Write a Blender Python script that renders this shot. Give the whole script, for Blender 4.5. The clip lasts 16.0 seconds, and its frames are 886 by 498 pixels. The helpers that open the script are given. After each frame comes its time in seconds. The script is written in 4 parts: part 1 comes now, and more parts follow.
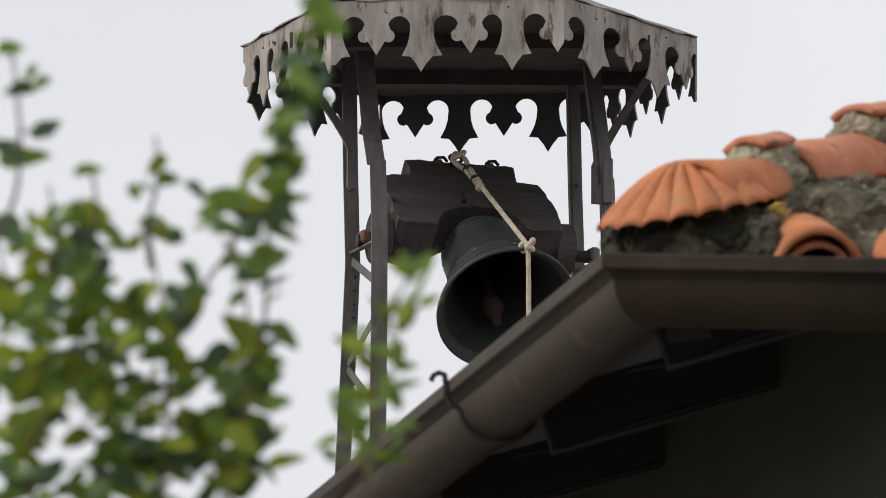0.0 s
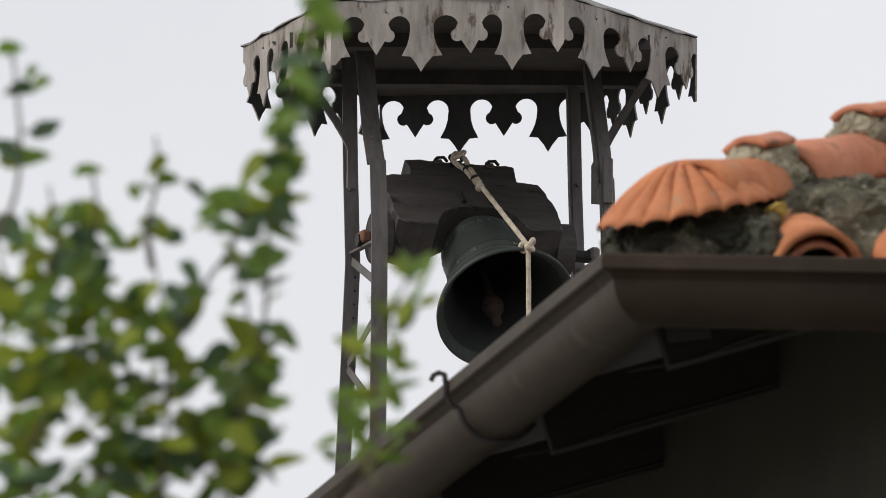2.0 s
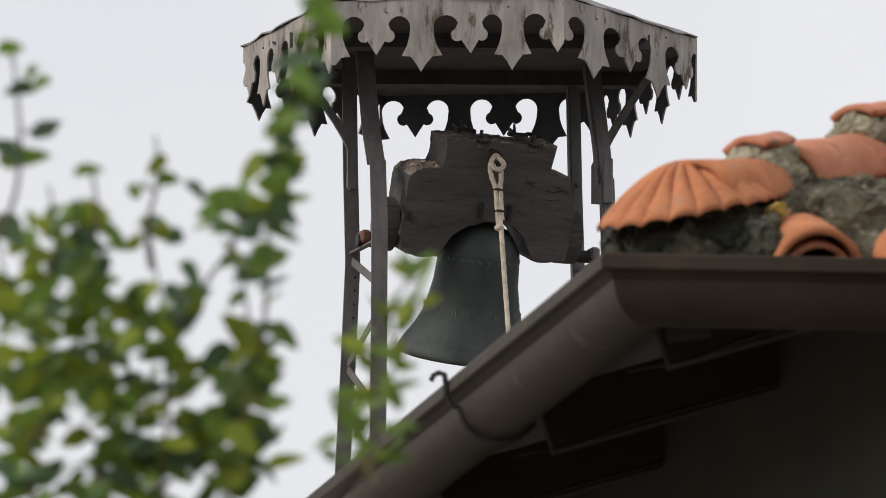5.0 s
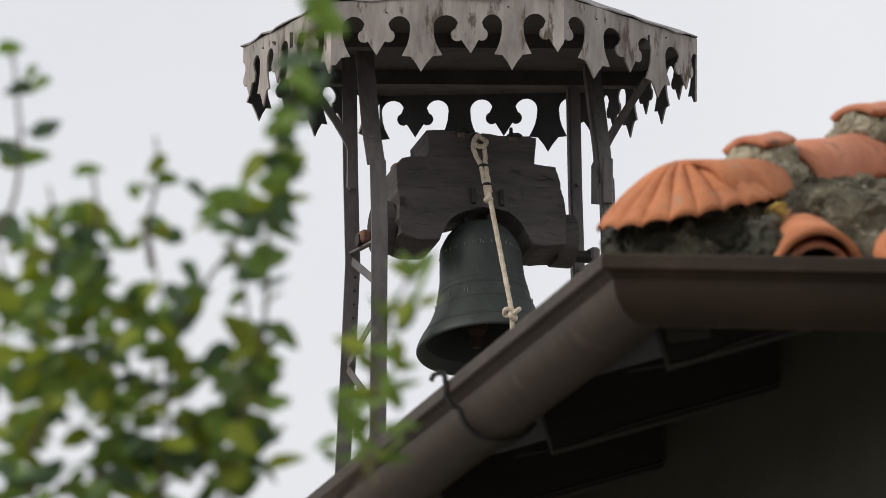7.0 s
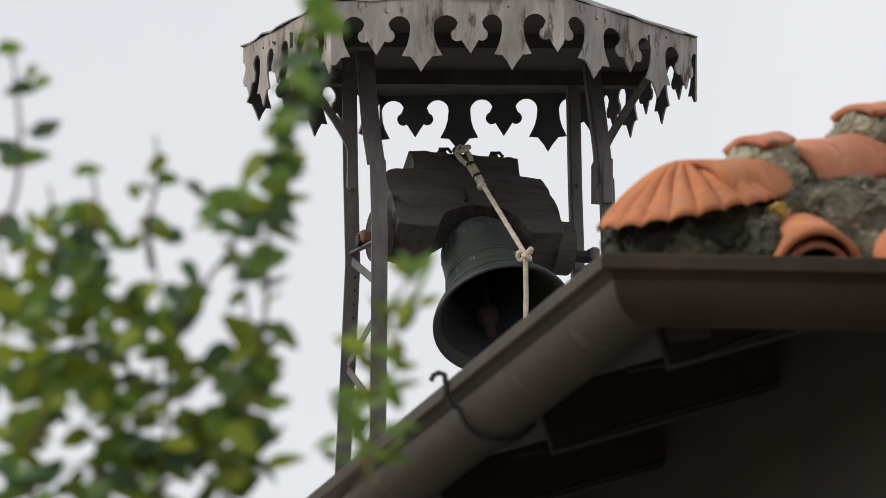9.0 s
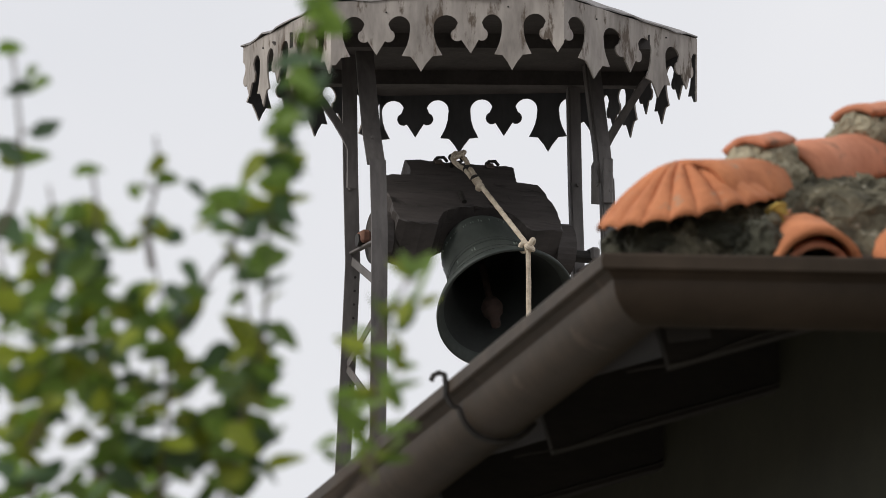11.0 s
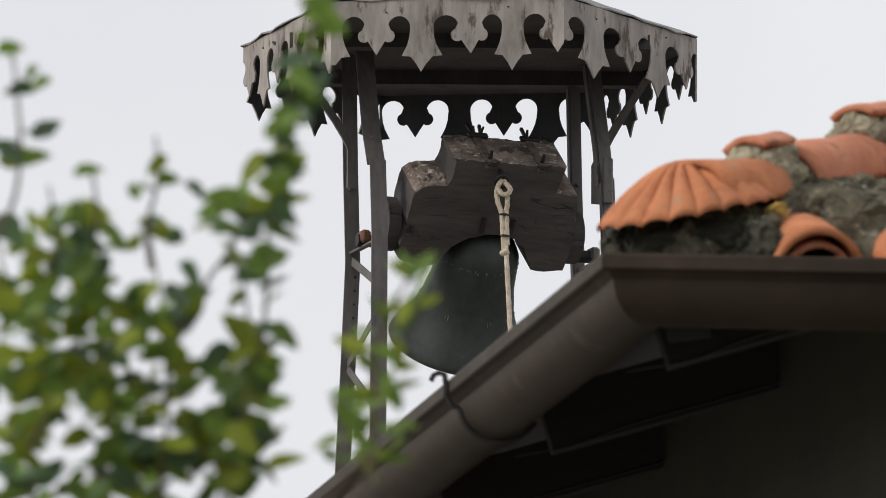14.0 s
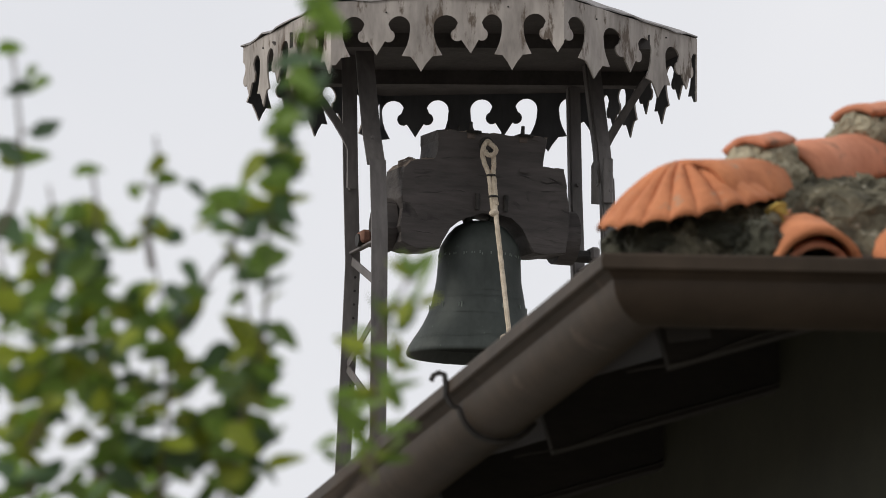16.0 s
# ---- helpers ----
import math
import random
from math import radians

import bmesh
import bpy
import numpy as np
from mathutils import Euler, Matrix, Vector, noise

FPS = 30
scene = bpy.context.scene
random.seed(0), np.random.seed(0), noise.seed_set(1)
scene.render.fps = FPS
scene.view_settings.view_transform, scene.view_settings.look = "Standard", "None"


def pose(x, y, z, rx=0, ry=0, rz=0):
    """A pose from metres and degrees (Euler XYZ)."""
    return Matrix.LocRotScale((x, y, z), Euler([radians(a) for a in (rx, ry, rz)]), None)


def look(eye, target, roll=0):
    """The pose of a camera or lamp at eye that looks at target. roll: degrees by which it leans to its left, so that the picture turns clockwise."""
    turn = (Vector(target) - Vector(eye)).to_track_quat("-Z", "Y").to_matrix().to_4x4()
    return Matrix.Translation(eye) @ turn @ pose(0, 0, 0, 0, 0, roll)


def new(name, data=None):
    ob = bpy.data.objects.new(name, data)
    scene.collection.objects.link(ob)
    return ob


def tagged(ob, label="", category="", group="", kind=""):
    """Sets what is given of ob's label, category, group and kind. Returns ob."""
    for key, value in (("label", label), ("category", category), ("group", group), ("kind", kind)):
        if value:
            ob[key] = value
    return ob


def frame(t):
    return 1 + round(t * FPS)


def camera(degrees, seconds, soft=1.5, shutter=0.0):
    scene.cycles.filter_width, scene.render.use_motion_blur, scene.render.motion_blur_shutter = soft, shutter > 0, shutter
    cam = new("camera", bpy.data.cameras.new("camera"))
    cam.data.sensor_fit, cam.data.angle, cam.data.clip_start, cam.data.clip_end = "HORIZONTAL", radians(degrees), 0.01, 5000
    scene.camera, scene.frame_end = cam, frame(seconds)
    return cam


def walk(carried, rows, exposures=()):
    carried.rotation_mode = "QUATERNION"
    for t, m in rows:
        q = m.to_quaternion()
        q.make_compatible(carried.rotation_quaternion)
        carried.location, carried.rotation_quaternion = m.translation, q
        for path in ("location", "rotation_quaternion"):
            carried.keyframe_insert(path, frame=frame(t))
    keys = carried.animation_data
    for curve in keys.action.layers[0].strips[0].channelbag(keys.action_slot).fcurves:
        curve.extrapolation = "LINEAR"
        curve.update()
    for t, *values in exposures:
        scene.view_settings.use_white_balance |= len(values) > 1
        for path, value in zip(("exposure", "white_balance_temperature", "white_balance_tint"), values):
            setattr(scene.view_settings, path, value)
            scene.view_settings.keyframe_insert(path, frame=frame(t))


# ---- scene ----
EYE = Vector((0, 0, 1.6))
cam = camera(6.767, 16.0, soft=0.6)
cam.data.dof.use_dof = True
cam.data.dof.focus_distance = 25.0
cam.data.dof.aperture_fstop = 15.0
STAND = EYE.to_tuple()
AIM = (0, 25.533, 6.517)
walk(cam, [(0, look(STAND, AIM, 0.4)), (16, look(STAND, AIM, 0.4))])

# ---------------------------------------------------------------- light
scene.view_settings.exposure = 0.0
world = bpy.data.worlds.new("overcast_sky")
scene.world = world
world.use_nodes = True
wn, wl = world.node_tree.nodes, world.node_tree.links
wn.clear()
sky = wn.new("ShaderNodeTexSky")
sky.sky_type, sky.sun_disc = "NISHITA", False
sky.sun_elevation, sky.sun_rotation = radians(38), radians(228)
pale = wn.new("ShaderNodeMix")
pale.data_type = "RGBA"
pale.inputs["Factor"].default_value = 0.97
cloud = wn.new("ShaderNodeTexNoise")
cloud.inputs["Scale"].default_value = 9.0
cloud.inputs["Detail"].default_value = 4.0
ramp = wn.new("ShaderNodeValToRGB")
ramp.color_ramp.elements[0].position, ramp.color_ramp.elements[1].position = 0.3, 0.7
ramp.color_ramp.elements[0].color = (7.6, 7.7, 8.1, 1)
ramp.color_ramp.elements[1].color = (8.5, 8.5, 8.75, 1)
back = wn.new("ShaderNodeBackground")
back.inputs["Strength"].default_value = 0.1
out = wn.new("ShaderNodeOutputWorld")
coord = wn.new("ShaderNodeTexCoord")
wl.new(coord.outputs["Generated"], cloud.inputs["Vector"])
wl.new(cloud.outputs["Fac"], ramp.inputs["Fac"])
wl.new(sky.outputs["Color"], pale.inputs["A"])
wl.new(ramp.outputs["Color"], pale.inputs["B"])
wl.new(pale.outputs["Result"], back.inputs["Color"])
wl.new(back.outputs["Background"], out.inputs["Surface"])

sun_data = bpy.data.lights.new("sun", "SUN")
sun_data.energy, sun_data.angle, sun_data.color = 1.65, radians(20), (1, 0.955, 0.88)
sun = new("sun", sun_data)
sun.matrix_world = look((-27, 11, 23), (0, 20, 5))


# ---------------------------------------------------------------- materials
def material(name, dark, light, scale=8.0, rough=0.7, metal=0.0, bump=0.2, stretch=(1, 1, 1), fine=60.0,
             spots=None, spot_scale=5.0, spot_at=0.6, vary=0.0, translucent=0.0):
    """A surface with a coarse and a fine variation, and optional spots of a third colour."""
    m = bpy.data.materials.new(name)
    m.use_nodes = True
    n, l = m.node_tree.nodes, m.node_tree.links
    bsdf = n["Principled BSDF"]
    tc = n.new("ShaderNodeTexCoord")
    mp = n.new("ShaderNodeMapping")
    mp.inputs["Scale"].default_value = stretch
    l.new(tc.outputs["Object"], mp.inputs["Vector"])
    coarse = n.new("ShaderNodeTexNoise")
    coarse.inputs["Scale"].default_value, coarse.inputs["Detail"].default_value = scale, 5
    coarse.inputs["Roughness"].default_value = 0.62
    grain = n.new("ShaderNodeTexNoise")
    grain.inputs["Scale"].default_value, grain.inputs["Detail"].default_value = fine, 3
    l.new(mp.outputs["Vector"], coarse.inputs["Vector"])
    l.new(mp.outputs["Vector"], grain.inputs["Vector"])
    add = n.new("ShaderNodeMath")
    add.operation = "MULTIPLY_ADD"
    add.inputs[1].default_value = 0.35
    l.new(grain.outputs["Fac"], add.inputs[0])
    l.new(coarse.outputs["Fac"], add.inputs[2])
    rp = n.new("ShaderNodeValToRGB")
    rp.color_ramp.elements[0].position, rp.color_ramp.elements[1].position = 0.45, 0.92
    rp.color_ramp.elements[0].color, rp.color_ramp.elements[1].color = (*dark, 1), (*light, 1)
    l.new(add.outputs[0], rp.inputs["Fac"])
    colour = rp.outputs["Color"]
    if spots:
        sp = n.new("ShaderNodeTexNoise")
        sp.inputs["Scale"].default_value, sp.inputs["Detail"].default_value = spot_scale, 6
        sp.inputs["Roughness"].default_value = 0.7
        l.new(mp.outputs["Vector"], sp.inputs["Vector"])
        mask = n.new("ShaderNodeMapRange")
        mask.inputs["From Min"].default_value, mask.inputs["From Max"].default_value = spot_at, spot_at + 0.08
        l.new(sp.outputs["Fac"], mask.inputs["Value"])
        mix = n.new("ShaderNodeMix")
        mix.data_type = "RGBA"
        mix.inputs["B"].default_value = (*spots, 1)
        l.new(mask.outputs["Result"], mix.inputs["Factor"])
        l.new(colour, mix.inputs["A"])
        colour = mix.outputs["Result"]
    if vary:
        info = n.new("ShaderNodeObjectInfo")
        hsv = n.new("ShaderNodeHueSaturation")
        rng = n.new("ShaderNodeMapRange")
        rng.inputs["To Min"].default_value, rng.inputs["To Max"].default_value = 1 - vary, 1 + vary
        geo = n.new("ShaderNodeNewGeometry")
        both = n.new("ShaderNodeMath")
        both.operation = "ADD"
        turn = n.new("ShaderNodeMath")
        turn.operation = "FRACT"
        l.new(info.outputs["Random"], both.inputs[0])
        l.new(geo.outputs["Random Per Island"], both.inputs[1])
        l.new(both.outputs[0], turn.inputs[0])
        l.new(turn.outputs[0], rng.inputs["Value"])
        l.new(rng.outputs["Result"], hsv.inputs["Value"])
        l.new(colour, hsv.inputs["Color"])
        colour = hsv.outputs["Color"]
    l.new(colour, bsdf.inputs["Base Color"])
    bsdf.inputs["Roughness"].default_value, bsdf.inputs["Metallic"].default_value = rough, metal
    if bump:
        bp = n.new("ShaderNodeBump")
        bp.inputs["Strength"].default_value, bp.inputs["Distance"].default_value = bump, 0.01
        l.new(add.outputs[0], bp.inputs["Height"])
        l.new(bp.outputs["Normal"], bsdf.inputs["Normal"])
    if translucent:
        tr = n.new("ShaderNodeBsdfTranslucent")
        ms = n.new("ShaderNodeMixShader")
        ms.inputs["Fac"].default_value = translucent
        l.new(colour, tr.inputs["Color"])
        l.new(bsdf.outputs["BSDF"], ms.inputs[1])
        l.new(tr.outputs["BSDF"], ms.inputs[2])
        l.new(ms.outputs["Shader"], n["Material Output"].inputs["Surface"])
    return m


FASCIA = material("weathered_grey_paint", (0.15, 0.132, 0.118), (0.47, 0.425, 0.385), 7, 0.75, 0, 0.2, (1, 1, 0.3), 34,
                  (0.105, 0.078, 0.058), 15, 0.55, 0.08)
ROOF_WOOD = material("dark_roof_boards", (0.04, 0.036, 0.034), (0.08, 0.07, 0.066), 7, 0.85, 0, 0.3)
# inner faces of the fascia boards, with the canopy's shade put into the colour
SHADED_BOARD = material("shaded_inner_board", (0.048, 0.050, 0.055), (0.09, 0.092, 0.098), 8, 0.85, 0, 0.3, (1, 1, 0.3))
ZINC = material("old_zinc_sheet", (0.16, 0.15, 0.145), (0.32, 0.3, 0.29), 9, 0.6, 0.3, 0.1)
STEEL = material("dull_painted_steel", (0.09, 0.082, 0.078), (0.19, 0.174, 0.166), 12, 0.6, 0.2, 0.12, (1, 1, 0.3), 70,
                 (0.1, 0.05, 0.03), 9, 0.64)
RUST = material("rusty_iron", (0.1, 0.045, 0.03), (0.22, 0.11, 0.075), 20, 0.9, 0, 0.3)
IRON = material("black_iron", (0.02, 0.019, 0.018), (0.05, 0.045, 0.04), 20, 0.6, 0.5, 0.2)
OAK = material("dark_weathered_oak", (0.039, 0.0345, 0.0325), (0.106, 0.0925, 0.087), 4, 0.66, 0, 0.6, (0.6, 1.6, 3.2), 22,
               (0.024, 0.021, 0.020), 3, 0.60)
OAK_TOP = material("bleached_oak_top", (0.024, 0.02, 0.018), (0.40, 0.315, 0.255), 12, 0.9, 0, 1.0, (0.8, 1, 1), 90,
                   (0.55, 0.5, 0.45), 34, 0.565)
OAK.node_tree.nodes["Principled BSDF"].inputs["Specular IOR Level"].default_value = 0.35


def crack(m, along, depth=0.8):
    """Adds long drying cracks to a wood: thin dark lines that follow the grain."""
    n, l = m.node_tree.nodes, m.node_tree.links
    bsdf = n["Principled BSDF"]
    tc = n.new("ShaderNodeTexCoord")
    bend = n.new("ShaderNodeTexNoise")
    bend.inputs["Scale"].default_value, bend.inputs["Detail"].default_value = 7, 2
    l.new(tc.outputs["Object"], bend.inputs["Vector"])
    shift = n.new("ShaderNodeVectorMath")
    shift.operation = "MULTIPLY_ADD"
    shift.inputs[1].default_value = (0.05, 0.05, 0.05)
    l.new(bend.outputs["Color"], shift.inputs[0])
    l.new(tc.outputs["Object"], shift.inputs[2])
    mp = n.new("ShaderNodeMapping")
    mp.inputs["Scale"].default_value = along
    l.new(shift.outputs["Vector"], mp.inputs["Vector"])
    cells = n.new("ShaderNodeTexVoronoi")
    cells.feature = "DISTANCE_TO_EDGE"
    cells.inputs["Scale"].default_value = 1.0
    l.new(mp.outputs["Vector"], cells.inputs["Vector"])
    line = n.new("ShaderNodeMapRange")
    line.inputs["From Min"].default_value, line.inputs["From Max"].default_value = 0.004, 0.035
    l.new(cells.outputs["Distance"], line.inputs["Value"])
    fade = n.new("ShaderNodeTexNoise")
    fade.inputs["Scale"].default_value = 11
    l.new(tc.outputs["Object"], fade.inputs["Vector"])
    keep = n.new("ShaderNodeMapRange")
    keep.inputs["From Min"].default_value, keep.inputs["From Max"].default_value = 0.30, 0.46
    l.new(fade.outputs["Fac"], keep.inputs["Value"])
    most = n.new("ShaderNodeMath")
    most.operation = "MAXIMUM"
    l.new(line.outputs["Result"], most.inputs[0])
    l.new(keep.outputs["Result"], most.inputs[1])
    paint = bsdf.inputs["Base Color"].links[0].from_socket
    mix = n.new("ShaderNodeMix")
    mix.data_type = "RGBA"
    mix.inputs["A"].default_value = (0.014, 0.012, 0.011, 1)
    l.new(most.outputs[0], mix.inputs["Factor"])
    l.new(paint, mix.inputs["B"])
    l.new(mix.outputs["Result"], bsdf.inputs["Base Color"])
    first = bsdf.inputs["Normal"].links[0].from_socket
    bp = n.new("ShaderNodeBump")
    bp.inputs["Strength"].default_value, bp.inputs["Distance"].default_value = depth, 0.006
    l.new(most.outputs[0], bp.inputs["Height"])
    l.new(first, bp.inputs["Normal"])
    l.new(bp.outputs["Normal"], bsdf.inputs["Normal"])


crack(OAK, (2.2, 12, 21), 0.6)
STRAP_IRON = material("weathered_strap_iron", (0.05, 0.04, 0.034), (0.2, 0.155, 0.13), 26, 0.8, 0.1, 0.4)
BRONZE = material("dark_green_bronze", (0.028, 0.0345, 0.0305), (0.063, 0.0735, 0.066), 7, 0.62, 0.25, 0.12, (1, 1, 0.6), 50,
                  (0.11, 0.135, 0.115), 30, 0.645)
# same bronze, darkened to carry the shade inside the bell
BRONZE_INSIDE = material("shaded_bronze", (0.010, 0.012, 0.011), (0.024, 0.028, 0.026), 7, 0.7, 0.1, 0.12)
PATINA = material("pale_patina", (0.09, 0.11, 0.095), (0.2, 0.23, 0.2), 30, 0.7, 0.1)
ROPE = material("pale_hemp_rope", (0.42, 0.34, 0.25), (0.74, 0.65, 0.52), 30, 0.95, 0, 0.5, (1, 1, 1), 160)
TWINE = material("black_twine", (0.02, 0.02, 0.02), (0.05, 0.045, 0.04), 40, 0.9)
GUTTER = material("brown_coated_gutter", (0.034, 0.0245, 0.016), (0.066, 0.047, 0.032), 4, 0.6, 0.0, 0.05, (1, 1, 1), 25,
                  (0.085, 0.062, 0.045), 5, 0.6)
GUTTER.node_tree.nodes["Principled BSDF"].inputs["Specular IOR Level"].default_value = 0.22
TERRA = material("terracotta", (0.44, 0.16, 0.085), (0.64, 0.27, 0.155), 9, 0.85, 0, 0.35, (1, 1, 1), 60,
                 (0.24, 0.13, 0.085), 14, 0.585, 0.12)
TERRA_OLD = material("old_terracotta", (0.42, 0.145, 0.06), (0.64, 0.25, 0.11), 11, 0.85, 0, 0.4, (1, 1, 1), 70,
                     (0.34, 0.24, 0.16), 19, 0.605)
MORTAR = material("lichened_mortar", (0.04, 0.036, 0.023), (0.185, 0.165, 0.11), 20, 0.95, 0, 1.0, (1, 1, 1), 90,
                  (0.36, 0.34, 0.27), 40, 0.59)
# mossy mortar, its base darkened for the shade under the end tiles
MORTAR_DARK = material("shaded_mossy_mortar", (0.022, 0.023, 0.015), (0.085, 0.082, 0.056), 20, 0.95, 0, 1.0, (1, 1, 1), 90,
                       (0.05, 0.055, 0.025), 12, 0.58)
MORTAR_PALE = material("pale_mortar", (0.15, 0.132, 0.088), (0.50, 0.45, 0.32), 18, 0.95, 0, 1.0, (1, 1, 1), 90,
                       (0.12, 0.11, 0.09), 14, 0.58)
LICHEN = material("yellow_lichen", (0.3, 0.2, 0.04), (0.5, 0.36, 0.08), 30, 0.95, 0, 0.5)
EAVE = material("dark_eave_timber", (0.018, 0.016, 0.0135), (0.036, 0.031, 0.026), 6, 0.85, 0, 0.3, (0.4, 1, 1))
BOARDING = material("old_roof_boarding", (0.032, 0.025, 0.0185), (0.058, 0.045, 0.034), 5, 0.85, 0, 0.3, (0.4, 1, 1))
CABLE = material("grey_cable", (0.03, 0.028, 0.026), (0.055, 0.05, 0.045), 20, 0.6)
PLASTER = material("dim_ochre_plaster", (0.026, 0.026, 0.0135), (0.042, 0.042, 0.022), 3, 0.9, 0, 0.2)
LEAF = material("green_leaf", (0.122, 0.215, 0.032), (0.245, 0.365, 0.075), 14, 0.5, 0, 0.1, (1, 1, 1), 60, vary=0.4, translucent=0.48)
LEAF_YOUNG = material("young_leaf", (0.20, 0.255, 0.022), (0.35, 0.40, 0.05), 14, 0.45, 0, 0.1, vary=0.3, translucent=0.5)
LEAF_DARK = material("dark_leaf", (0.062, 0.118, 0.052), (0.115, 0.185, 0.09), 14, 0.45, 0, 0.1, vary=0.3, translucent=0.3)
BARK = material("twig_bark", (0.08, 0.06, 0.045), (0.17, 0.13, 0.1), 20, 0.9, 0, 0.4)
GROUND = material("pale_gravel", (0.145, 0.13, 0.112), (0.26, 0.236, 0.206), 0.8, 0.95, 0, 0.5, (1, 1, 1), 12)
BLOCKER_PLASTER = material("dim_blocker_plaster", (0.10, 0.086, 0.066), (0.19, 0.165, 0.125), 1.2, 0.9, 0, 0.3, (1, 1, 1), 15)
CLAPPER_IRON = material("brown_forged_iron", (0.022, 0.014, 0.011), (0.05, 0.027, 0.02), 20, 0.9, 0.0, 0.2)
CONCRETE = material("concrete", (0.2, 0.19, 0.18), (0.34, 0.33, 0.31), 4, 0.9)


# ---------------------------------------------------------------- tools
def part(name, bm, mat, parent=None, label="", m=None, smooth=False):
    """Links a bmesh as one mesh object, under a thing or part if there is one."""
    me = bpy.data.meshes.new(name)
    bmesh.ops.recalc_face_normals(bm, faces=bm.faces)
    for f in bm.faces:
        f.smooth = smooth
    bm.to_mesh(me)
    bm.free()
    mats = mat if isinstance(mat, (list, tuple)) else [mat]
    for one in mats:
        me.materials.append(one)
    ob = new(name, me)
    if parent:
        ob.parent = parent
    if m is not None:
        ob.matrix_basis = m
    if label:
        tagged(ob, label)
    return ob


def thing(name, m, label, category, group="", kind=""):
    ob = new(name)
    ob.empty_display_size = 0.1
    ob.matrix_basis = m
    return tagged(ob, label, category, group, kind)


def box(bm, size, m=None, bevel=0.0):
    """A box of that size about the origin of m."""
    made = bmesh.ops.create_cube(bm, size=1.0, matrix=(m or Matrix()) @ Matrix.Diagonal((*size, 1)))
    if bevel:
        edges = list({e for v in made["verts"] for e in v.link_edges})
        bmesh.ops.bevel(bm, geom=edges, offset=bevel, segments=1, affect="EDGES")
    return bm


def beam(bm, a, b, w, h, up=(0, 0, 1), bevel=0.0):
    """A bar of section w by h from a to b."""
    a, b = Vector(a), Vector(b)
    z = (b - a).normalized()
    x = Vector(up).cross(z)
    if x.length < 1e-4:
        x = Vector((1, 0, 0)).cross(z)
    x.normalize()
    y = z.cross(x)
    m = Matrix((x, y, z)).transposed().to_4x4()
    m.translation = (a + b) / 2
    return box(bm, (w, h, (b - a).length), m, bevel)


def tube(bm, points, radius, sides=8, closed=True, twist=0.0, ridge=0.0):
    """A round bar along points; radius may be a list. ridge: lay of a rope."""
    pts = [Vector(p) for p in points]
    rings = []
    side = None
    for i, p in enumerate(pts):
        d = (pts[min(i + 1, len(pts) - 1)] - pts[max(i - 1, 0)]).normalized()
        if side is None:
            side = d.orthogonal().normalized()
        side = (side - d * side.dot(d)).normalized()
        other = d.cross(side)
        r = radius[i] if isinstance(radius, (list, tuple)) else radius
        ring = []
        for k in range(sides):
            a = math.tau * k / sides + twist * i
            rr = r * (1 + ridge * math.cos(3 * (a - 2 * twist * i)))
            ring.append(bm.verts.new(p + side * rr * math.cos(a) + other * rr * math.sin(a)))
        rings.append(ring)
    for lo, hi in zip(rings, rings[1:]):
        for k in range(sides):
            bm.faces.new((lo[k], lo[(k + 1) % sides], hi[(k + 1) % sides], hi[k]))
    if closed:
        bm.faces.new(rings[0][::-1])
        bm.faces.new(rings[-1])
    return bm


def lathe(bm, profile, steps=48, m=None):
    """Turns a profile of (radius, height) about z."""
    m = m or Matrix()
    rings = []
    for r, z in profile:
        if r < 1e-5:
            rings.append([bm.verts.new(m @ Vector((0, 0, z)))])
        else:
            rings.append([bm.verts.new(m @ Vector((r * math.cos(math.tau * k / steps), r * math.sin(math.tau * k / steps), z)))
                          for k in range(steps)])
    for lo, hi in zip(rings, rings[1:]):
        for k in range(steps):
            a, b = lo[k % len(lo)], lo[(k + 1) % len(lo)]
            c, d = hi[(k + 1) % len(hi)], hi[k % len(hi)]
            loop = []
            for v in (a, b, c, d):
                if v not in loop:
                    loop.append(v)
            if len(loop) > 2:
                bm.faces.new(loop)
    return bm


def slab(bm, outline, depth, m=None):
    """A plate with that outline in x and z, its front at y = 0, its back at y = depth."""
    m = m or Matrix()
    front = [bm.verts.new(m @ Vector((x, 0, z))) for x, z in outline]
    rear = [bm.verts.new(m @ Vector((x, depth, z))) for x, z in outline]
    bm.faces.new(front)
    bm.faces.new(rear[::-1])
    n = len(outline)
    for i in range(n):
        bm.faces.new((front[i], rear[i], rear[(i + 1) % n], front[(i + 1) % n]))
    return bm


def soft(points, steps=5):
    """A smooth line through points."""
    pts = [Vector(p) for p in points]
    line = []
    for i in range(len(pts) - 1):
        p0, p1, p2, p3 = pts[max(i - 1, 0)], pts[i], pts[i + 1], pts[min(i + 2, len(pts) - 1)]
        for j in range(steps):
            t = j / steps
            line.append(0.5 * (2 * p1 + (p2 - p0) * t + (2 * p0 - 5 * p1 + 4 * p2 - p3) * t * t + (3 * p1 - p0 - 3 * p2 + p3) * t ** 3))
    return line + [pts[-1]]


def arc(cx, cz, r, a0, a1, n):
    return [(cx + r * math.cos(radians(a0 + (a1 - a0) * i / n)), cz + r * math.sin(radians(a0 + (a1 - a0) * i / n)))
            for i in range(n + 1)]


def roughen(bm, amount, scale, seed=0.0):
    for v in bm.verts:
        v.co += noise.noise_vector(v.co * scale + Vector((seed, seed, seed))) * amount


# ---------------------------------------------------------------- ground
bm = bmesh.new()
bmesh.ops.create_grid(bm, x_segments=40, y_segments=40, size=3000)
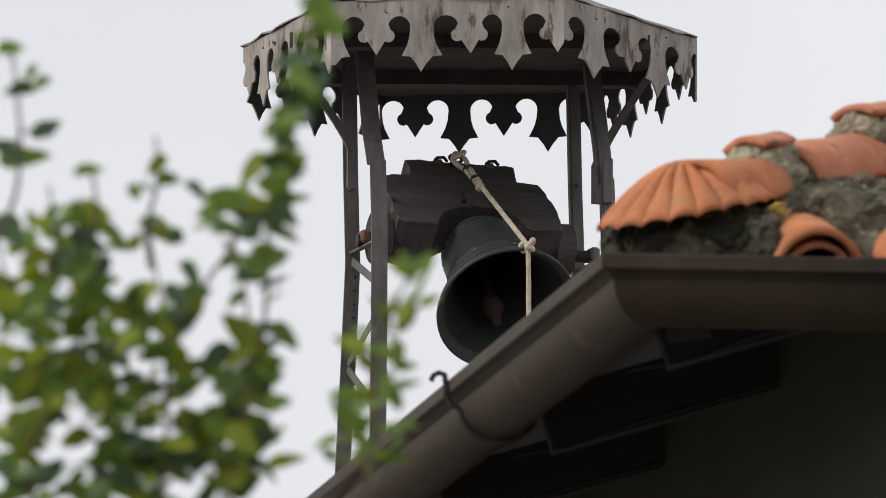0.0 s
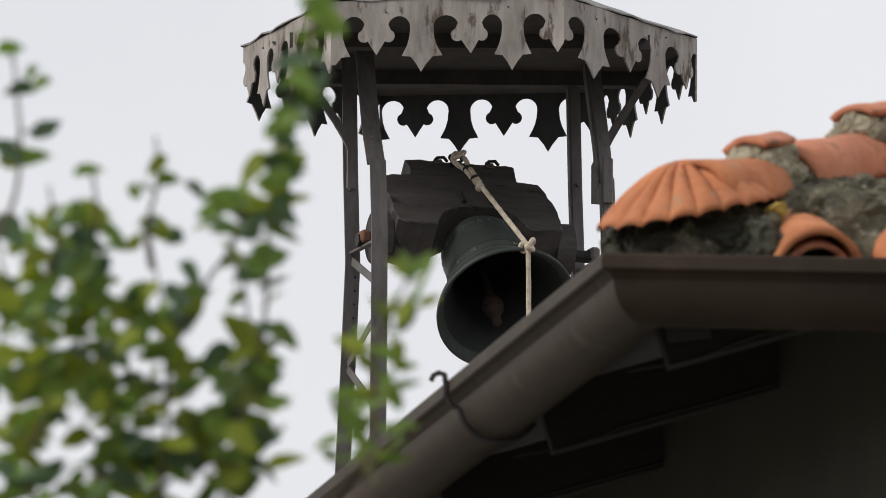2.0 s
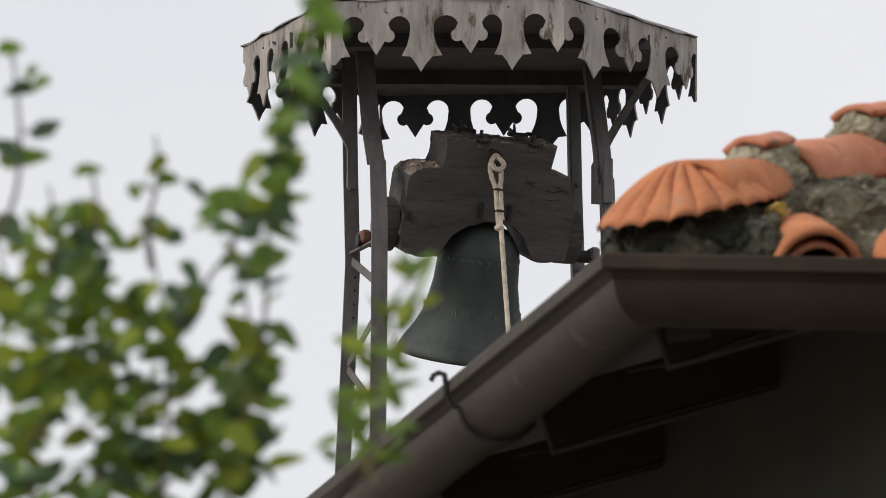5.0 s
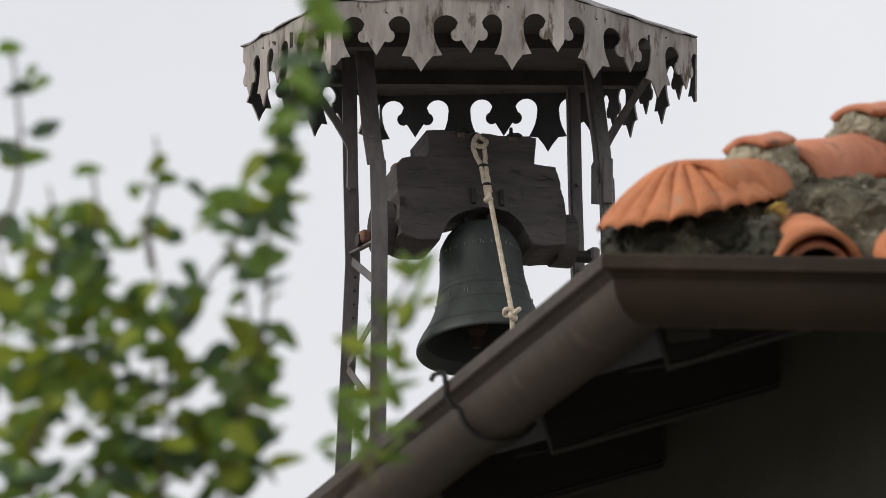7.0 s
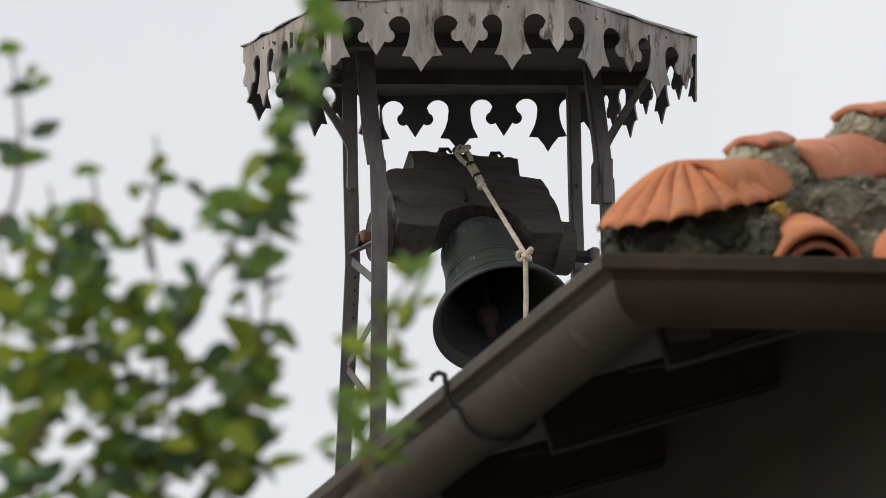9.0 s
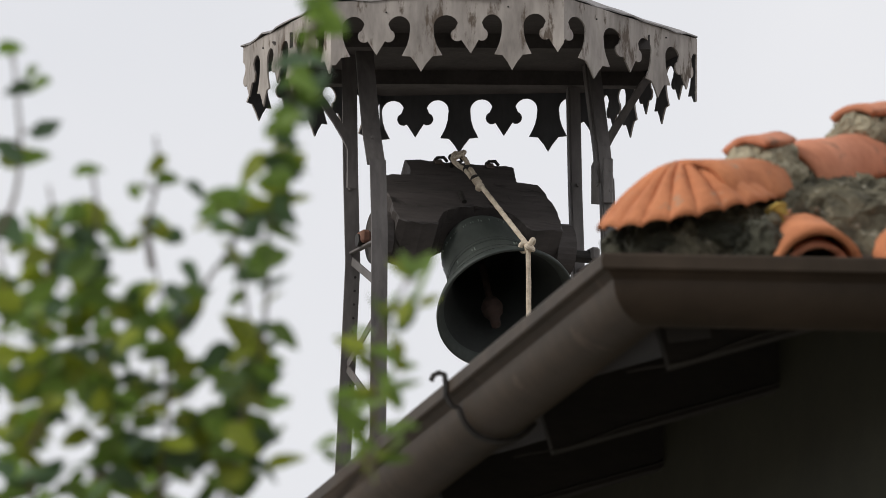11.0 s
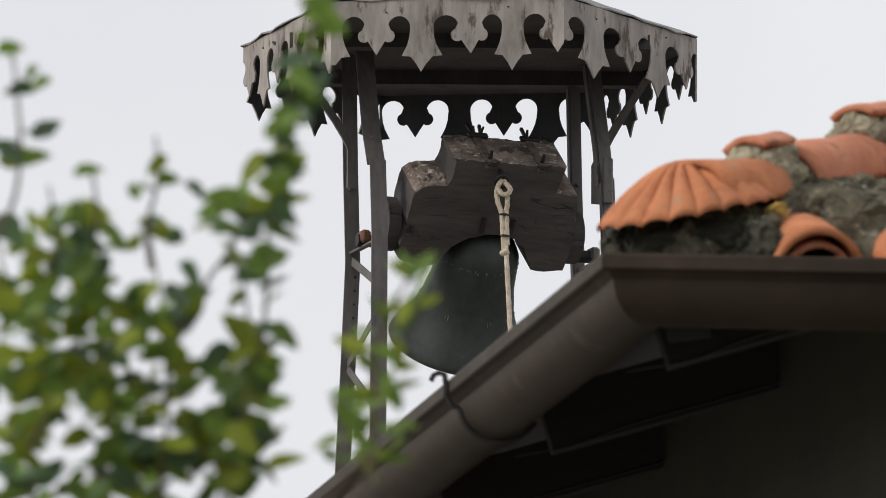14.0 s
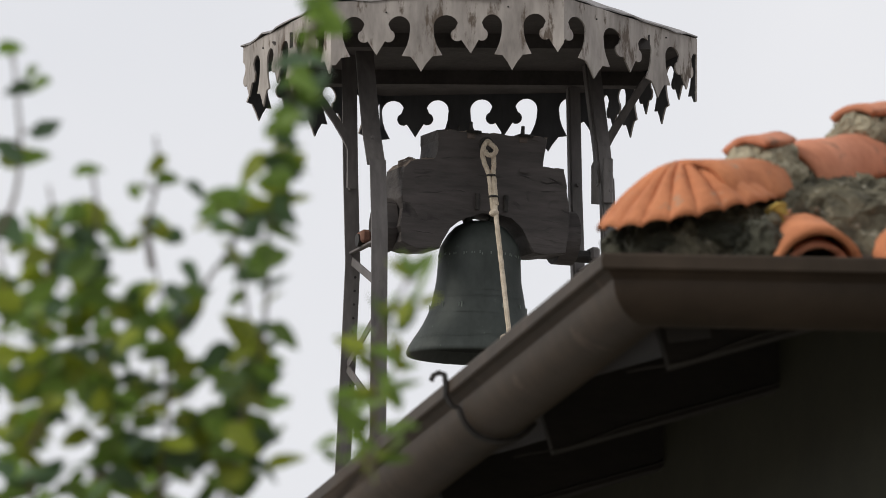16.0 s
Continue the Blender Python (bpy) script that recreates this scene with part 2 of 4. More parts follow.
tagged(part("ground", bm, GROUND), "pale gravel ground reaching to the horizon", "ground", kind="structure")

# unseen plain wall beside the camera, added to keep sky light off front faces
bm = box(bmesh.new(), (0.4, 21.4, 7.5), Matrix.Translation((7.4, 1.9, 3.75)))
tagged(part("wall_east", bm, BLOCKER_PLASTER), "plain dim plastered wall, unseen, added to block sky light", "wall", kind="structure")

# ---------------------------------------------------------------- bell tower
AXLE = Vector((0.129, 25.530, 6.523))      # middle of the bell's axle
TURN = 20.0                                # the axle's far end turns away


def build_tower():
    tower = thing("bell_tower", Matrix.Translation((AXLE.x, AXLE.y, 0)) @ pose(0, 0, 0, 0, 0, TURN),
                  "dull grey steel lattice bell tower frame on a concrete base", "tower")
    h = AXLE.z
    bm = box(bmesh.new(), (1.7, 1.5, 0.3), pose(0, 0, 0.15), 0.02)
    part("base", bm, CONCRETE, tower, "plain concrete base")
    for sx in (-1, 1):
        x = -0.4295 if sx < 0 else 0.418
        wide = 0.054 if sx < 0 else 0.046

        def angle_post(pts, wide):
            """An angle iron along pts: a broad flange and a narrow one behind it."""
            bm = bmesh.new()
            fold = wide * (0.46 if sx < 0 else 0.3)
            for a, b in zip(pts, pts[1:]):
                beam(bm, a, b, wide, 0.006, (0, 1, 0))
                a2, b2 = Vector(a) + Vector((-fold * sx, fold, 0)), Vector(b) + Vector((-fold * sx, fold, 0))
                beam(bm, a2, b2, 0.006, wide * 0.9, (0, 1, 0))
            return part("post", bm, STEEL, tower)
        xr = x - sx * 0.004
        angle_post([(xr, 0.185, h + 0.74), (xr, 0.154, h + 0.27), (xr, 0.122, h - 0.065), (xr, 0.158, h - 0.4), (xr, 0.21, h - 0.8), (xr, 0.65, 0.3)], wide)
        angle_post([(x, -0.140, h + 0.25), (x, -0.165, h), (x, -0.168, h - 0.4), (x, -0.165, h - 0.8), (x, -0.45, 0.3)], wide + 0.004)
        # the upper length of the front post is spliced on
        angle_post([(x, 0.03, h + 0.74), (x, -0.066 if sx < 0 else -0.09, h + 0.375), (x, -0.126, h + 0.235)], wide + 0.012)
        if sx < 0:
            # row of punched holes in the rear post
            for k in range(11):
                z = -0.02 - 0.047 * k
                y = 0.122 + 0.11 * max(0.0, -0.065 - z)
                bm = bmesh.new()
                bmesh.ops.create_cone(bm, cap_ends=True, segments=8, radius1=0.0045, radius2=0.0045, depth=0.004,
                                      matrix=pose(xr + 0.010, y - 0.004, h + z, 90, 0, 0))
                part("punched_hole", bm, IRON, tower, "dark punched hole")
        else:
            bm = box(bmesh.new(), (0.036, 0.012, 0.16), pose(x - 0.010, -0.170, h + 0.235), 0.003)
            part("splice_plate", bm, STEEL, tower)
        # diagonal lacing
        def rear(z):
            return 0.115 + 0.11 * max(0, -0.065 - z)

        def front(z):
            return -0.165
        bars = [(rear(-0.06), -0.06, front(-0.19), -0.19), (front(-0.28), -0.28, rear(-0.42), -0.42), (rear(-0.43), -0.43, front(-0.63), -0.63)]
        z = -0.66
        while z > -5.8:
            bars.append((front(z), z, rear(z - 0.3), z - 0.3))
            bars.append((rear(z - 0.34), z - 0.34, front(z - 0.64), z - 0.64))
            z -= 0.68
        for y0, z0, y1, z1 in bars:
            part("lacing_bar", beam(bmesh.new(), (x, y0, h + z0), (x, y1, h + z1), 0.028, 0.005, (1, 0, 0)), STEEL, tower)
        # bolts
        for y, zz in ((-0.075, 0.34), (-0.10, 0.255), (0.155, 0.28), (0.15, 0.2)) if sx < 0 else ((-0.16, 0.27), (-0.16, 0.20), (0.155, 0.28)):
            bm = bmesh.new()
            bmesh.ops.create_cone(bm, cap_ends=True, segments=6, radius1=0.008, radius2=0.007, depth=0.012,
                                  matrix=pose(x - sx * 0.0, y - 0.012, h + zz, 90, 0, 0))
            part("bolt", bm, STEEL, tower)
        # bearing for the axle
        bm = box(bmesh.new(), (0.02, 0.24, 0.010), pose(x, 0, h - 0.03), 0.002)
        part("bearing_plate", bm, STEEL, tower)
        bm = box(bmesh.new(), (0.034, 0.07, 0.045), pose(x, 0.0, h + 0.004), 0.008)
        part("bearing", bm, RUST if sx < 0 else STEEL, tower, "rusty iron bearing block" if sx < 0 else "")
        # curved bracket to the canopy
        wide, yy = (0.28, 0.075) if sx < 0 else (0.19, 0.02)
        pts = [(x + sx * (0.020 + wide * max(0.0, (i - 3) / 8) ** 1.2), yy - 0.1 * max(0, i - 3) / 8 * (sx > 0), h + 0.19 + 0.045 * i) for i in range(12)]
        bm = bmesh.new()
        rows_ = []
        for px_, py_, pz_ in pts:
            rows_.append([bm.verts.new((px_ + dx, py_ + dy, pz_)) for dx, dy in ((-0.016, -0.006), (0.016, -0.006), (0.016, 0.006), (-0.016, 0.006))])
        for p, q in zip(rows_, rows_[1:]):
            for k in range(4):
                bm.faces.new((p[k], p[(k + 1) % 4], q[(k + 1) % 4], q[k]))
        bm.faces.new(rows_[0])
        bm.faces.new(rows_[-1])
        part("bracket", bm, STEEL, tower)
    return tower


HEX = Vector((0.087, 25.53, 7.249))
HEX_R = 0.796


HALF = 0.159
RISE = [(0, .190), (.024, .152)] + arc(.043, .124, .022, 125, -70, 8) + arc(.080, .095, .040, 198, 362, 12) \
    + [(.117, .130), (.109, .158), (.099, .178), (.091, .194), (.122, .197), (.142, .222), (.159, .250)]


def fringe(tips, first_long, length):
    """Lower outline of one fascia board: short and long points by turns at tips, keyholes between them."""
    line = []
    for i, (x0, x1) in enumerate(zip(tips, tips[1:])):
        k = (x1 - x0) / HALF
        rising = (i % 2 == 0) != first_long
        seq = [(x0 + x * k, z) for x, z in RISE] if rising else [(x1 - x * k, z) for x, z in reversed(RISE)]
        line += [(x, -z) for x, z in seq]
    inside = []
    for (xa, za), (xb, zb) in zip(line, line[1:] + line[-1:]):
        for edge in (0.0, length):
            if (xa - edge) * (xb - edge) < 0:
                inside.append((edge, za + (zb - za) * (edge - xa) / (xb - xa)))
        if 0 <= xb <= length:
            inside.append((xb, zb))
    if inside[0][0] > 1e-4:
        inside.insert(0, (0.0, inside[0][1]))
    if inside[-1][0] < length - 1e-4:
        inside.append((length, inside[-1][1]))
    clean = []
    for q in inside:
        if not clean or (Vector(clean[-1]) - Vector(q)).length > 1e-4:
            clean.append(q)
    return clean


# where the points of each board stand along it, and whether the first is a long one
FRINGES = (((-0.03, 0.18, 0.395, 0.56, 0.735, 0.83), False), ((0.0, 0.156, 0.309, 0.479, 0.62, 0.775, 0.94), True),
           ((-0.08, 0.06, 0.19, 0.315, 0.45, 0.605, 0.78, 0.93), True), ((-0.10, 0.06, 0.22, 0.385, 0.545, 0.707, 0.87), False),
           ((-0.129, 0.03, 0.189, 0.348, 0.508, 0.667, 0.826), True), ((0.0, 0.14, 0.28, 0.41, 0.54, 0.68, 0.82), True))


def build_canopy():
    canopy = thing("canopy", Matrix.Translation(HEX), "hexagonal canopy with a grey fretwork fringe over the bell", "canopy")
    corners = [Vector((HEX_R * math.cos(radians(6.5 + 60 * k)), -HEX_R * math.sin(radians(6.5 + 60 * k)), 0)) for k in range(6)]
    for k in range(6):
        # seen from outside, the board runs from corner k + 1 to corner k
        a, b = corners[(k + 1) % 6], corners[k]
        d = (b - a).normalized()
        inward = Vector((-d.y, d.x, 0))
        if inward.dot(-a) < 0:
            inward = -inward
        m = Matrix((d, inward, (0, 0, 1))).transposed().to_4x4()
        m.translation = a
        length = (b - a).length
        tips, first_long = FRINGES[k]
        outline = fringe(tips, first_long, length) + [(length, 0), (0, 0)]
        bm = slab(bmesh.new(), outline, 0.006)
        board = part("fascia_board", bm, [FASCIA, SHADED_BOARD], canopy, "weathered grey fretwork board with keyhole cut-outs", m)
        # faces turned inward get the darker colour that stands for shade
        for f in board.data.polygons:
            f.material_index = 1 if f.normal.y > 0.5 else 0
        bm = bmesh.new()
        for i in (1, 4):
            bmesh.ops.create_cone(bm, cap_ends=True, segments=6, radius1=0.0032, radius2=0.0025, depth=0.005,
                                  matrix=pose(0.05 + 0.139 * i, -0.002, -0.03 - 0.012 * (i % 2), 90, 0, 0))
        part("nail_heads", bm, IRON, board)
    bm = bmesh.new()
    top = bm.verts.new((0, 0, 0.30))
    ring = [bm.verts.new(c * 1.008 + Vector((0, 0, 0.006))) for c in corners]
    low = [bm.verts.new(c * 1.008 + Vector((0, 0, 0.001))) for c in corners]
    under = bm.verts.new((0, 0, 0.28))
    for k in range(6):
        bm.faces.new((ring[k], ring[(k + 1) % 6], top))
        bm.faces.new((low[(k + 1) % 6], low[k], under))
        bm.faces.new((ring[k], low[k], low[(k + 1) % 6], ring[(k + 1) % 6]))
    bmesh.ops.subdivide_edges(bm, edges=bm.edges[:], cuts=11, use_grid_fill=True)
    roughen(bm, 0.010, 9)
    roughen(bm, 0.006, 28, 2)
    part("roof", bm, ZINC, canopy, "old zinc sheet roof")
    bm = bmesh.new()
    for z0, z1 in ((-0.04, -0.02),):
        lo = [bm.verts.new(c * 0.97 + Vector((0, 0, z0))) for c in corners]
        hi = [bm.verts.new(c * 0.97 + Vector((0, 0, z1))) for c in corners]
        bm.faces.new(lo[::-1])
        bm.faces.new(hi)
        for k in range(6):
            bm.faces.new((lo[k], lo[(k + 1) % 6], hi[(k + 1) % 6], hi[k]))
    part("soffit", bm, ROOF_WOOD, canopy, "dark board ceiling")
    for y in (-0.30, 0.30):
        bm = beam(bmesh.new(), (-0.62, y, -0.065), (0.62, y, -0.065), 0.06, 0.05)
        part("joist", bm, ROOF_WOOD, canopy)
    return canopy


# ---------------------------------------------------------------- bell
ASKEW = pose(0, 0.002, -0.3, -0.4, 0, 0) @ pose(0, 0, 0.3)
PIVOT = AXLE + Vector((0, 0, -0.006))
BELL_TURN = 19.3
RING = Vector((-0.041, -0.168, 0.339))     # where the rope hangs from the headstock


def build_bell():
    """Origin at the middle of the axle; x along it, y away from the street, z up."""
    bell = thing("swinging_bell", Matrix.Translation(PIVOT) @ pose(0, 0, 0, 0, 0, BELL_TURN),
                 "dark green bronze bell swinging under a stepped oak headstock", "bell")
    out = [(-0.327, -0.008), (-0.30, -0.022), (-0.24, -0.028), (-0.186, -0.020), (-0.166, 0.032), (-0.122, 0.078), (-0.075, 0.103),
           (-0.01, 0.116), (0.05, 0.110), (0.10, 0.088), (0.132, 0.046), (0.145, 0.005), (0.16, -0.012), (0.21, -0.016),
           (0.278, -0.008), (0.285, 0.17), (0.265, 0.286), (0.178, 0.285), (0.184, 0.325), (0.202, 0.392),
           (-0.204, 0.390), (-0.206, 0.285), (-0.305, 0.276), (-0.327, 0.255)]
    rnd = random.Random(5)
    worn = []
    for (x0, z0), (x1, z1) in zip(out, out[1:] + out[:1]):
        n = max(1, round(math.hypot(x1 - x0, z1 - z0) / 0.03))
        for i in range(n):
            f = i / n
            j = (0.009 if x0 < -0.19 and z0 > 0.2 else 0.0045) if i else 0.002
            worn.append((x0 + (x1 - x0) * f + rnd.uniform(-j, j), z0 + (z1 - z0) * f + rnd.uniform(-j, j)))
    bm = slab(bmesh.new(), worn, 0.186, pose(0, -0.106, 0))
    bmesh.ops.bevel(bm, geom=[e for e in bm.edges if abs(e.verts[0].co.y - e.verts[1].co.y) < 0.01], offset=0.005, segments=1, affect="EDGES")
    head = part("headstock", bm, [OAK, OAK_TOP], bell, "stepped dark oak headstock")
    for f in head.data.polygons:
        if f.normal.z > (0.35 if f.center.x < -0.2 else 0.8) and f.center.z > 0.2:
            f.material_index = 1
    # round collars and axle pins
    for x0, x1 in ((-0.327, -0.372), (0.277, 0.345)):
        bm = bmesh.new()
        bmesh.ops.create_cone(bm, cap_ends=True, segments=28, radius1=0.094, radius2=0.094, depth=abs(x1 - x0),
                              matrix=pose((x0 + x1) / 2, 0.02, 0.062, 0, 90, 0))
        part("collar", bm, OAK, bell, "round dark collar of the headstock")
        bm = bmesh.new()
        bmesh.ops.create_cone(bm, cap_ends=True, segments=16, radius1=0.022, radius2=0.022, depth=0.1,
                              matrix=pose(x1 + (0.03 if x1 > 0 else -0.03), 0, 0, 0, 90, 0))
        part("axle_pin", bm, IRON, bell)
    # iron straps over the top, their feet folded over the front edge, with forked wedges at the back
    for x, prongs in ((-0.084, (-0.016, 0.014)), (0.107, (-0.01,))):
        bm = box(bmesh.new(), (0.03, 0.19, 0.007), pose(x, -0.012, 0.3945), 0.002)
        box(bm, (0.030, 0.006, 0.030), pose(x, -0.110, 0.382), 0.002)
        part("strap", bm, STRAP_IRON, bell, "weathered brown iron strap")
        bm = tube(bmesh.new(), [(x - 0.012, -0.106, 0.392), (x - 0.006, -0.122, 0.390), (x + 0.018, -0.124, 0.391), (x + 0.034, -0.108, 0.393)], 0.006, 6)
        part("strap_foot", bm, IRON, bell)
        bm = box(bmesh.new(), (0.072, 0.024, 0.014), pose(x + 0.006, 0.078, 0.399), 0.003)
        for dx in prongs:
            beam(bm, (x + dx, 0.070, 0.404), (x + dx * 1.5, 0.136 - abs(dx) * 0.5, 0.412), 0.010, 0.010)
            bmesh.ops.create_cone(bm, cap_ends=True, segments=8, radius1=0.007, radius2=0.004, depth=0.036, matrix=pose(x + dx, 0.074, 0.418, 0, dx * 800, 0))
        part("wedge", bm, IRON, bell, "iron wedges through the headstock")
        bm = bmesh.new()
        bmesh.ops.create_cone(bm, cap_ends=True, segments=8, radius1=0.009, radius2=0.006, depth=0.04, matrix=pose(x + 0.004, -0.092, 0.408, 6, 0, 0))
        part("bolt", bm, IRON, bell)
    # bent iron strip beside one strap, a knot in the wood between the two
    bm = tube(bmesh.new(), [(0.13, 0.078, 0.397), (0.155, 0.098, 0.402), (0.18, 0.100, 0.400), (0.198, 0.084, 0.392), (0.204, 0.066, 0.37)], 0.007, 6)
    part("iron_strip", bm, IRON, bell)
    bm = bmesh.new()
    bmesh.ops.create_icosphere(bm, subdivisions=3, radius=1.0, matrix=pose(0.002, -0.006, 0.392, 0, 0, -12) @ Matrix.Diagonal((0.026, 0.016, 0.009, 1)))
    roughen(bm, 0.012, 60, 2)
    part("wood_knot", bm, OAK, bell, "dark knot in the oak")
    # broken, rotted end of the lower step
    rnd = random.Random(31)
    bm = bmesh.new()
    for k in range(7):
        bmesh.ops.create_icosphere(bm, subdivisions=2, radius=1.0, matrix=pose(-0.215 - 0.014 * k, rnd.uniform(-0.05, 0.05), 0.279 - 0.0012 * k, 0, 0, rnd.uniform(0, 90))
                                   @ Matrix.Diagonal((0.014, rnd.uniform(0.03, 0.045), rnd.uniform(0.012, 0.024), 1)))
    roughen(bm, 0.012, 45, 3)
    part("rotted_wood", bm, OAK_TOP, bell, "broken rotted wood on the lower step")
    # the bell
    wall = [(0, .100), (.05, .094), (.088, .074), (.112, .048), (.128, .022), (.139, .0), (.1415, -.02), (.145, -.07), (.148, -.116), (.155, -.155),
            (.1625, -.195), (.174, -.234), (.193, -.274), (.217, -.313), (.236, -.343), (.2445, -.362), (.246, -.372)]
    prof = []
    for (r0, z0), (r1, z1) in zip(wall, wall[1:]):
        prof.append((r0, z0))
    prof += [wall[-1], (.243, -.379), (.236, -.377), (.212, -.338), (.18, -.278), (.152, -.215), (.134, -.12), (.124, -.01), (.1, .04), (.05, .07), (0, .075)]
    bm = lathe(bmesh.new(), prof, 72, ASKEW)
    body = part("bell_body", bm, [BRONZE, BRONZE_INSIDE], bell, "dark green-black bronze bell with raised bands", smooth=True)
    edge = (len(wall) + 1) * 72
    # inner faces take the bronze with the shade in its colour
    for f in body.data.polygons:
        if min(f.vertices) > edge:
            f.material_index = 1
    for z in (-.157, -.176, -.182, -.238, -.318, -.327):
        for (r0, z0), (r1, z1) in zip(wall, wall[1:]):
            if z1 < z <= z0:
                r = r0 + (r1 - r0) * (z0 - z) / (z0 - z1)
                lean = (r1 - r0) / (z0 - z1) * 0.0016
        ring = [(r - lean - 0.003, z + .0016), (r - lean + .001, z + .0016), (r + lean + .001, z - .0016), (r + lean - 0.003, z - .0016)]
        part("band", lathe(bmesh.new(), ring, 72, ASKEW), BRONZE, body)
    bm = bmesh.new()
    for k in range(4):
        a = math.tau * k / 4 + 0.5
        tube(bm, [ASKEW @ Vector(p) for p in [(0.05 * math.cos(a), 0.008 + 0.05 * math.sin(a), 0.08), (0.065 * math.cos(a), 0.008 + 0.065 * math.sin(a), 0.11),
                  (0.03 * math.cos(a), 0.008 + 0.03 * math.sin(a), 0.13)]], 0.016, 8)
    part("crown_loops", bm, BRONZE, body)
    # small worn relief marks
    bm = bmesh.new()
    rnd = random.Random(8)
    for z, rad, high, count in ((-0.212, 0.1685, 0.022, 14), (-0.03, 0.1425, 0.010, 30)):
        for i in range(count):
            a = math.tau * i / count + rnd.uniform(-0.05, 0.05)
            for da in (-0.03, 0.03):
                if rnd.random() < 0.25:
                    continue
                m = ASKEW @ pose(rad * math.cos(a + da), rad * math.sin(a + da), z + rnd.uniform(-0.003, 0.003), 0, 0, math.degrees(a + da))
                box(bm, (0.004, 0.0035, high * rnd.uniform(0.5, 1.0)), m)
    tagged(part("relief", bm, PATINA, body, "pale worn relief marks"), kind="stuff")
    # iron hangers at the arch
    for x in (-0.055, 0.05):
        bm = tube(bmesh.new(), [(x, -0.112, 0.122), (x, -0.114, 0.178)], 0.009, 8)
        part("hanger", bm, IRON, bell)
    # staple and ring for the rope
    bm = bmesh.new()
    ring = [(RING.x + 0.022 * math.sin(a), -0.152, 0.342 + 0.024 * math.cos(a)) for a in [math.tau * i / 16 for i in range(17)]]
    tube(bm, ring, 0.006, 6)
    tube(bm, [(RING.x, -0.10, 0.362), (RING.x, -0.16, 0.363)], 0.008, 6)
    part("rope_ring", bm, IRON, bell, "black iron rope ring")
    # clapper
    bm = bmesh.new()
    tube(bm, [(0, 0, 0), (0, 0, -0.28)], 0.012, 10)
    lathe(bm, [(0, -0.27), (0.026, -0.285), (0.038, -0.312), (0.035, -0.34), (0.02, -0.362), (0.016, -0.40), (0, -0.405)], 20)
    clapper = part("clapper", bm, CLAPPER_IRON, bell, "dark iron clapper")
    clapper.matrix_basis = pose(0, 0.002, 0.06)
    return bell, clapper


# ---------------------------------------------------------------- rope
ROPE_LENGTH = 0.715


def build_rope():
    """The upper rope hangs along -z from its eye; the tail hangs from the knot."""
    r = 0.0088
    bm = bmesh.new()
    n = 40
    tube(bm, [(0, 0, -0.17 - (ROPE_LENGTH - 0.17) * i / n) for i in range(n + 1)], r, 9, True, 0.32, 0.05)
    rope = part("bell_rope", bm, ROPE)
    tagged(rope, "pale hemp bell rope tied to the iron ring of the headstock", "rope")
    bm = bmesh.new()
    tube(bm, soft([(0.010, 0.004, 0.006), (0.0, 0.0, 0.016), (-0.014, -0.004, 0.0), (-0.023, -0.006, -0.028), (-0.020, -0.004, -0.06), (-0.010, 0.0, -0.10)]), r, 8, True, 0.3, 0.08)
    part("eye", bm, ROPE, rope)
    bm = tube(bmesh.new(), soft([(0.004, 0.006, 0.012), (0.018, -0.004, -0.006), (0.025, -0.012, -0.024), (0.013, -0.021, -0.043), (-0.005, -0.021, -0.040), (-0.012, -0.010, -0.024)]), r, 8, True, 0.3, 0.08)
    part("hitch", bm, ROPE, rope, "turn of the rope through its own eye")
    bm = tube(bmesh.new(), soft([(0.012, -0.002, -0.030), (0.013, -0.004, -0.065), (0.007, 0.0, -0.10)]), r, 8, True, 0.3, 0.08)
    part("strand", bm, ROPE, rope)
    bm = bmesh.new()
    for s in (-1, 1):
        low = 0.155 if s < 0 else 0.13
        tube(bm, [(s * (0.0085 - 0.002 * i / 10) - 0.001, 0, -0.09 - low * i / 10) for i in range(11)], r * 0.95, 8, True, 0.3, 0.08)
    part("doubled_end", bm, ROPE, rope)
    for z in (-0.112, -0.19):
        bm = bmesh.new()
        bmesh.ops.create_cone(bm, cap_ends=True, segments=14, radius1=0.018, radius2=0.018, depth=0.005, matrix=pose(-0.001, 0, z, 0, 8, 0))
        part("binding", bm, TWINE, rope, "black twine binding")
    bm = bmesh.new()
    bmesh.ops.create_uvsphere(bm, u_segments=12, v_segments=8, radius=0.016, matrix=pose(-0.006, 0, -0.248) @ Matrix.Diagonal((1.1, 1, 0.8, 1)))
    part("whipping", bm, ROPE, rope)
    bm = bmesh.new()
    knot = []
    for i in range(60):
        a = math.tau * i / 59
        knot.append((0.017 * (math.sin(a) + 1.3 * math.sin(2 * a)) * 0.75, 0.012 * -math.sin(3 * a), 0.014 * (math.cos(a) - 1.3 * math.cos(2 * a)) * 0.7 - ROPE_LENGTH))
    tube(bm, knot, r * 0.95, 8)
    part("knot", bm, ROPE, rope, "overhand knot")
    bm = bmesh.new()
    n = 100
    tube(bm, [(0.003 * math.sin(i * 0.21), 0, -4.2 * i / n) for i in range(n + 1)], r, 9, True, 0.32, 0.05)
    tail = part("tail", bm, ROPE, rope)
    return rope, tail


build_tower()
build_canopy()
BELL, CLAPPER = build_bell()
BELL_ROPE, ROPE_TAIL = build_rope()

# ---------------------------------------------------------------- house with the eaves
CORNER = Vector((0.299, 13.846, 4.262))     # top of the gutter's outer lip at the corner
ALONG = Vector((1, 0.06, 0)).normalized()   # front eaves
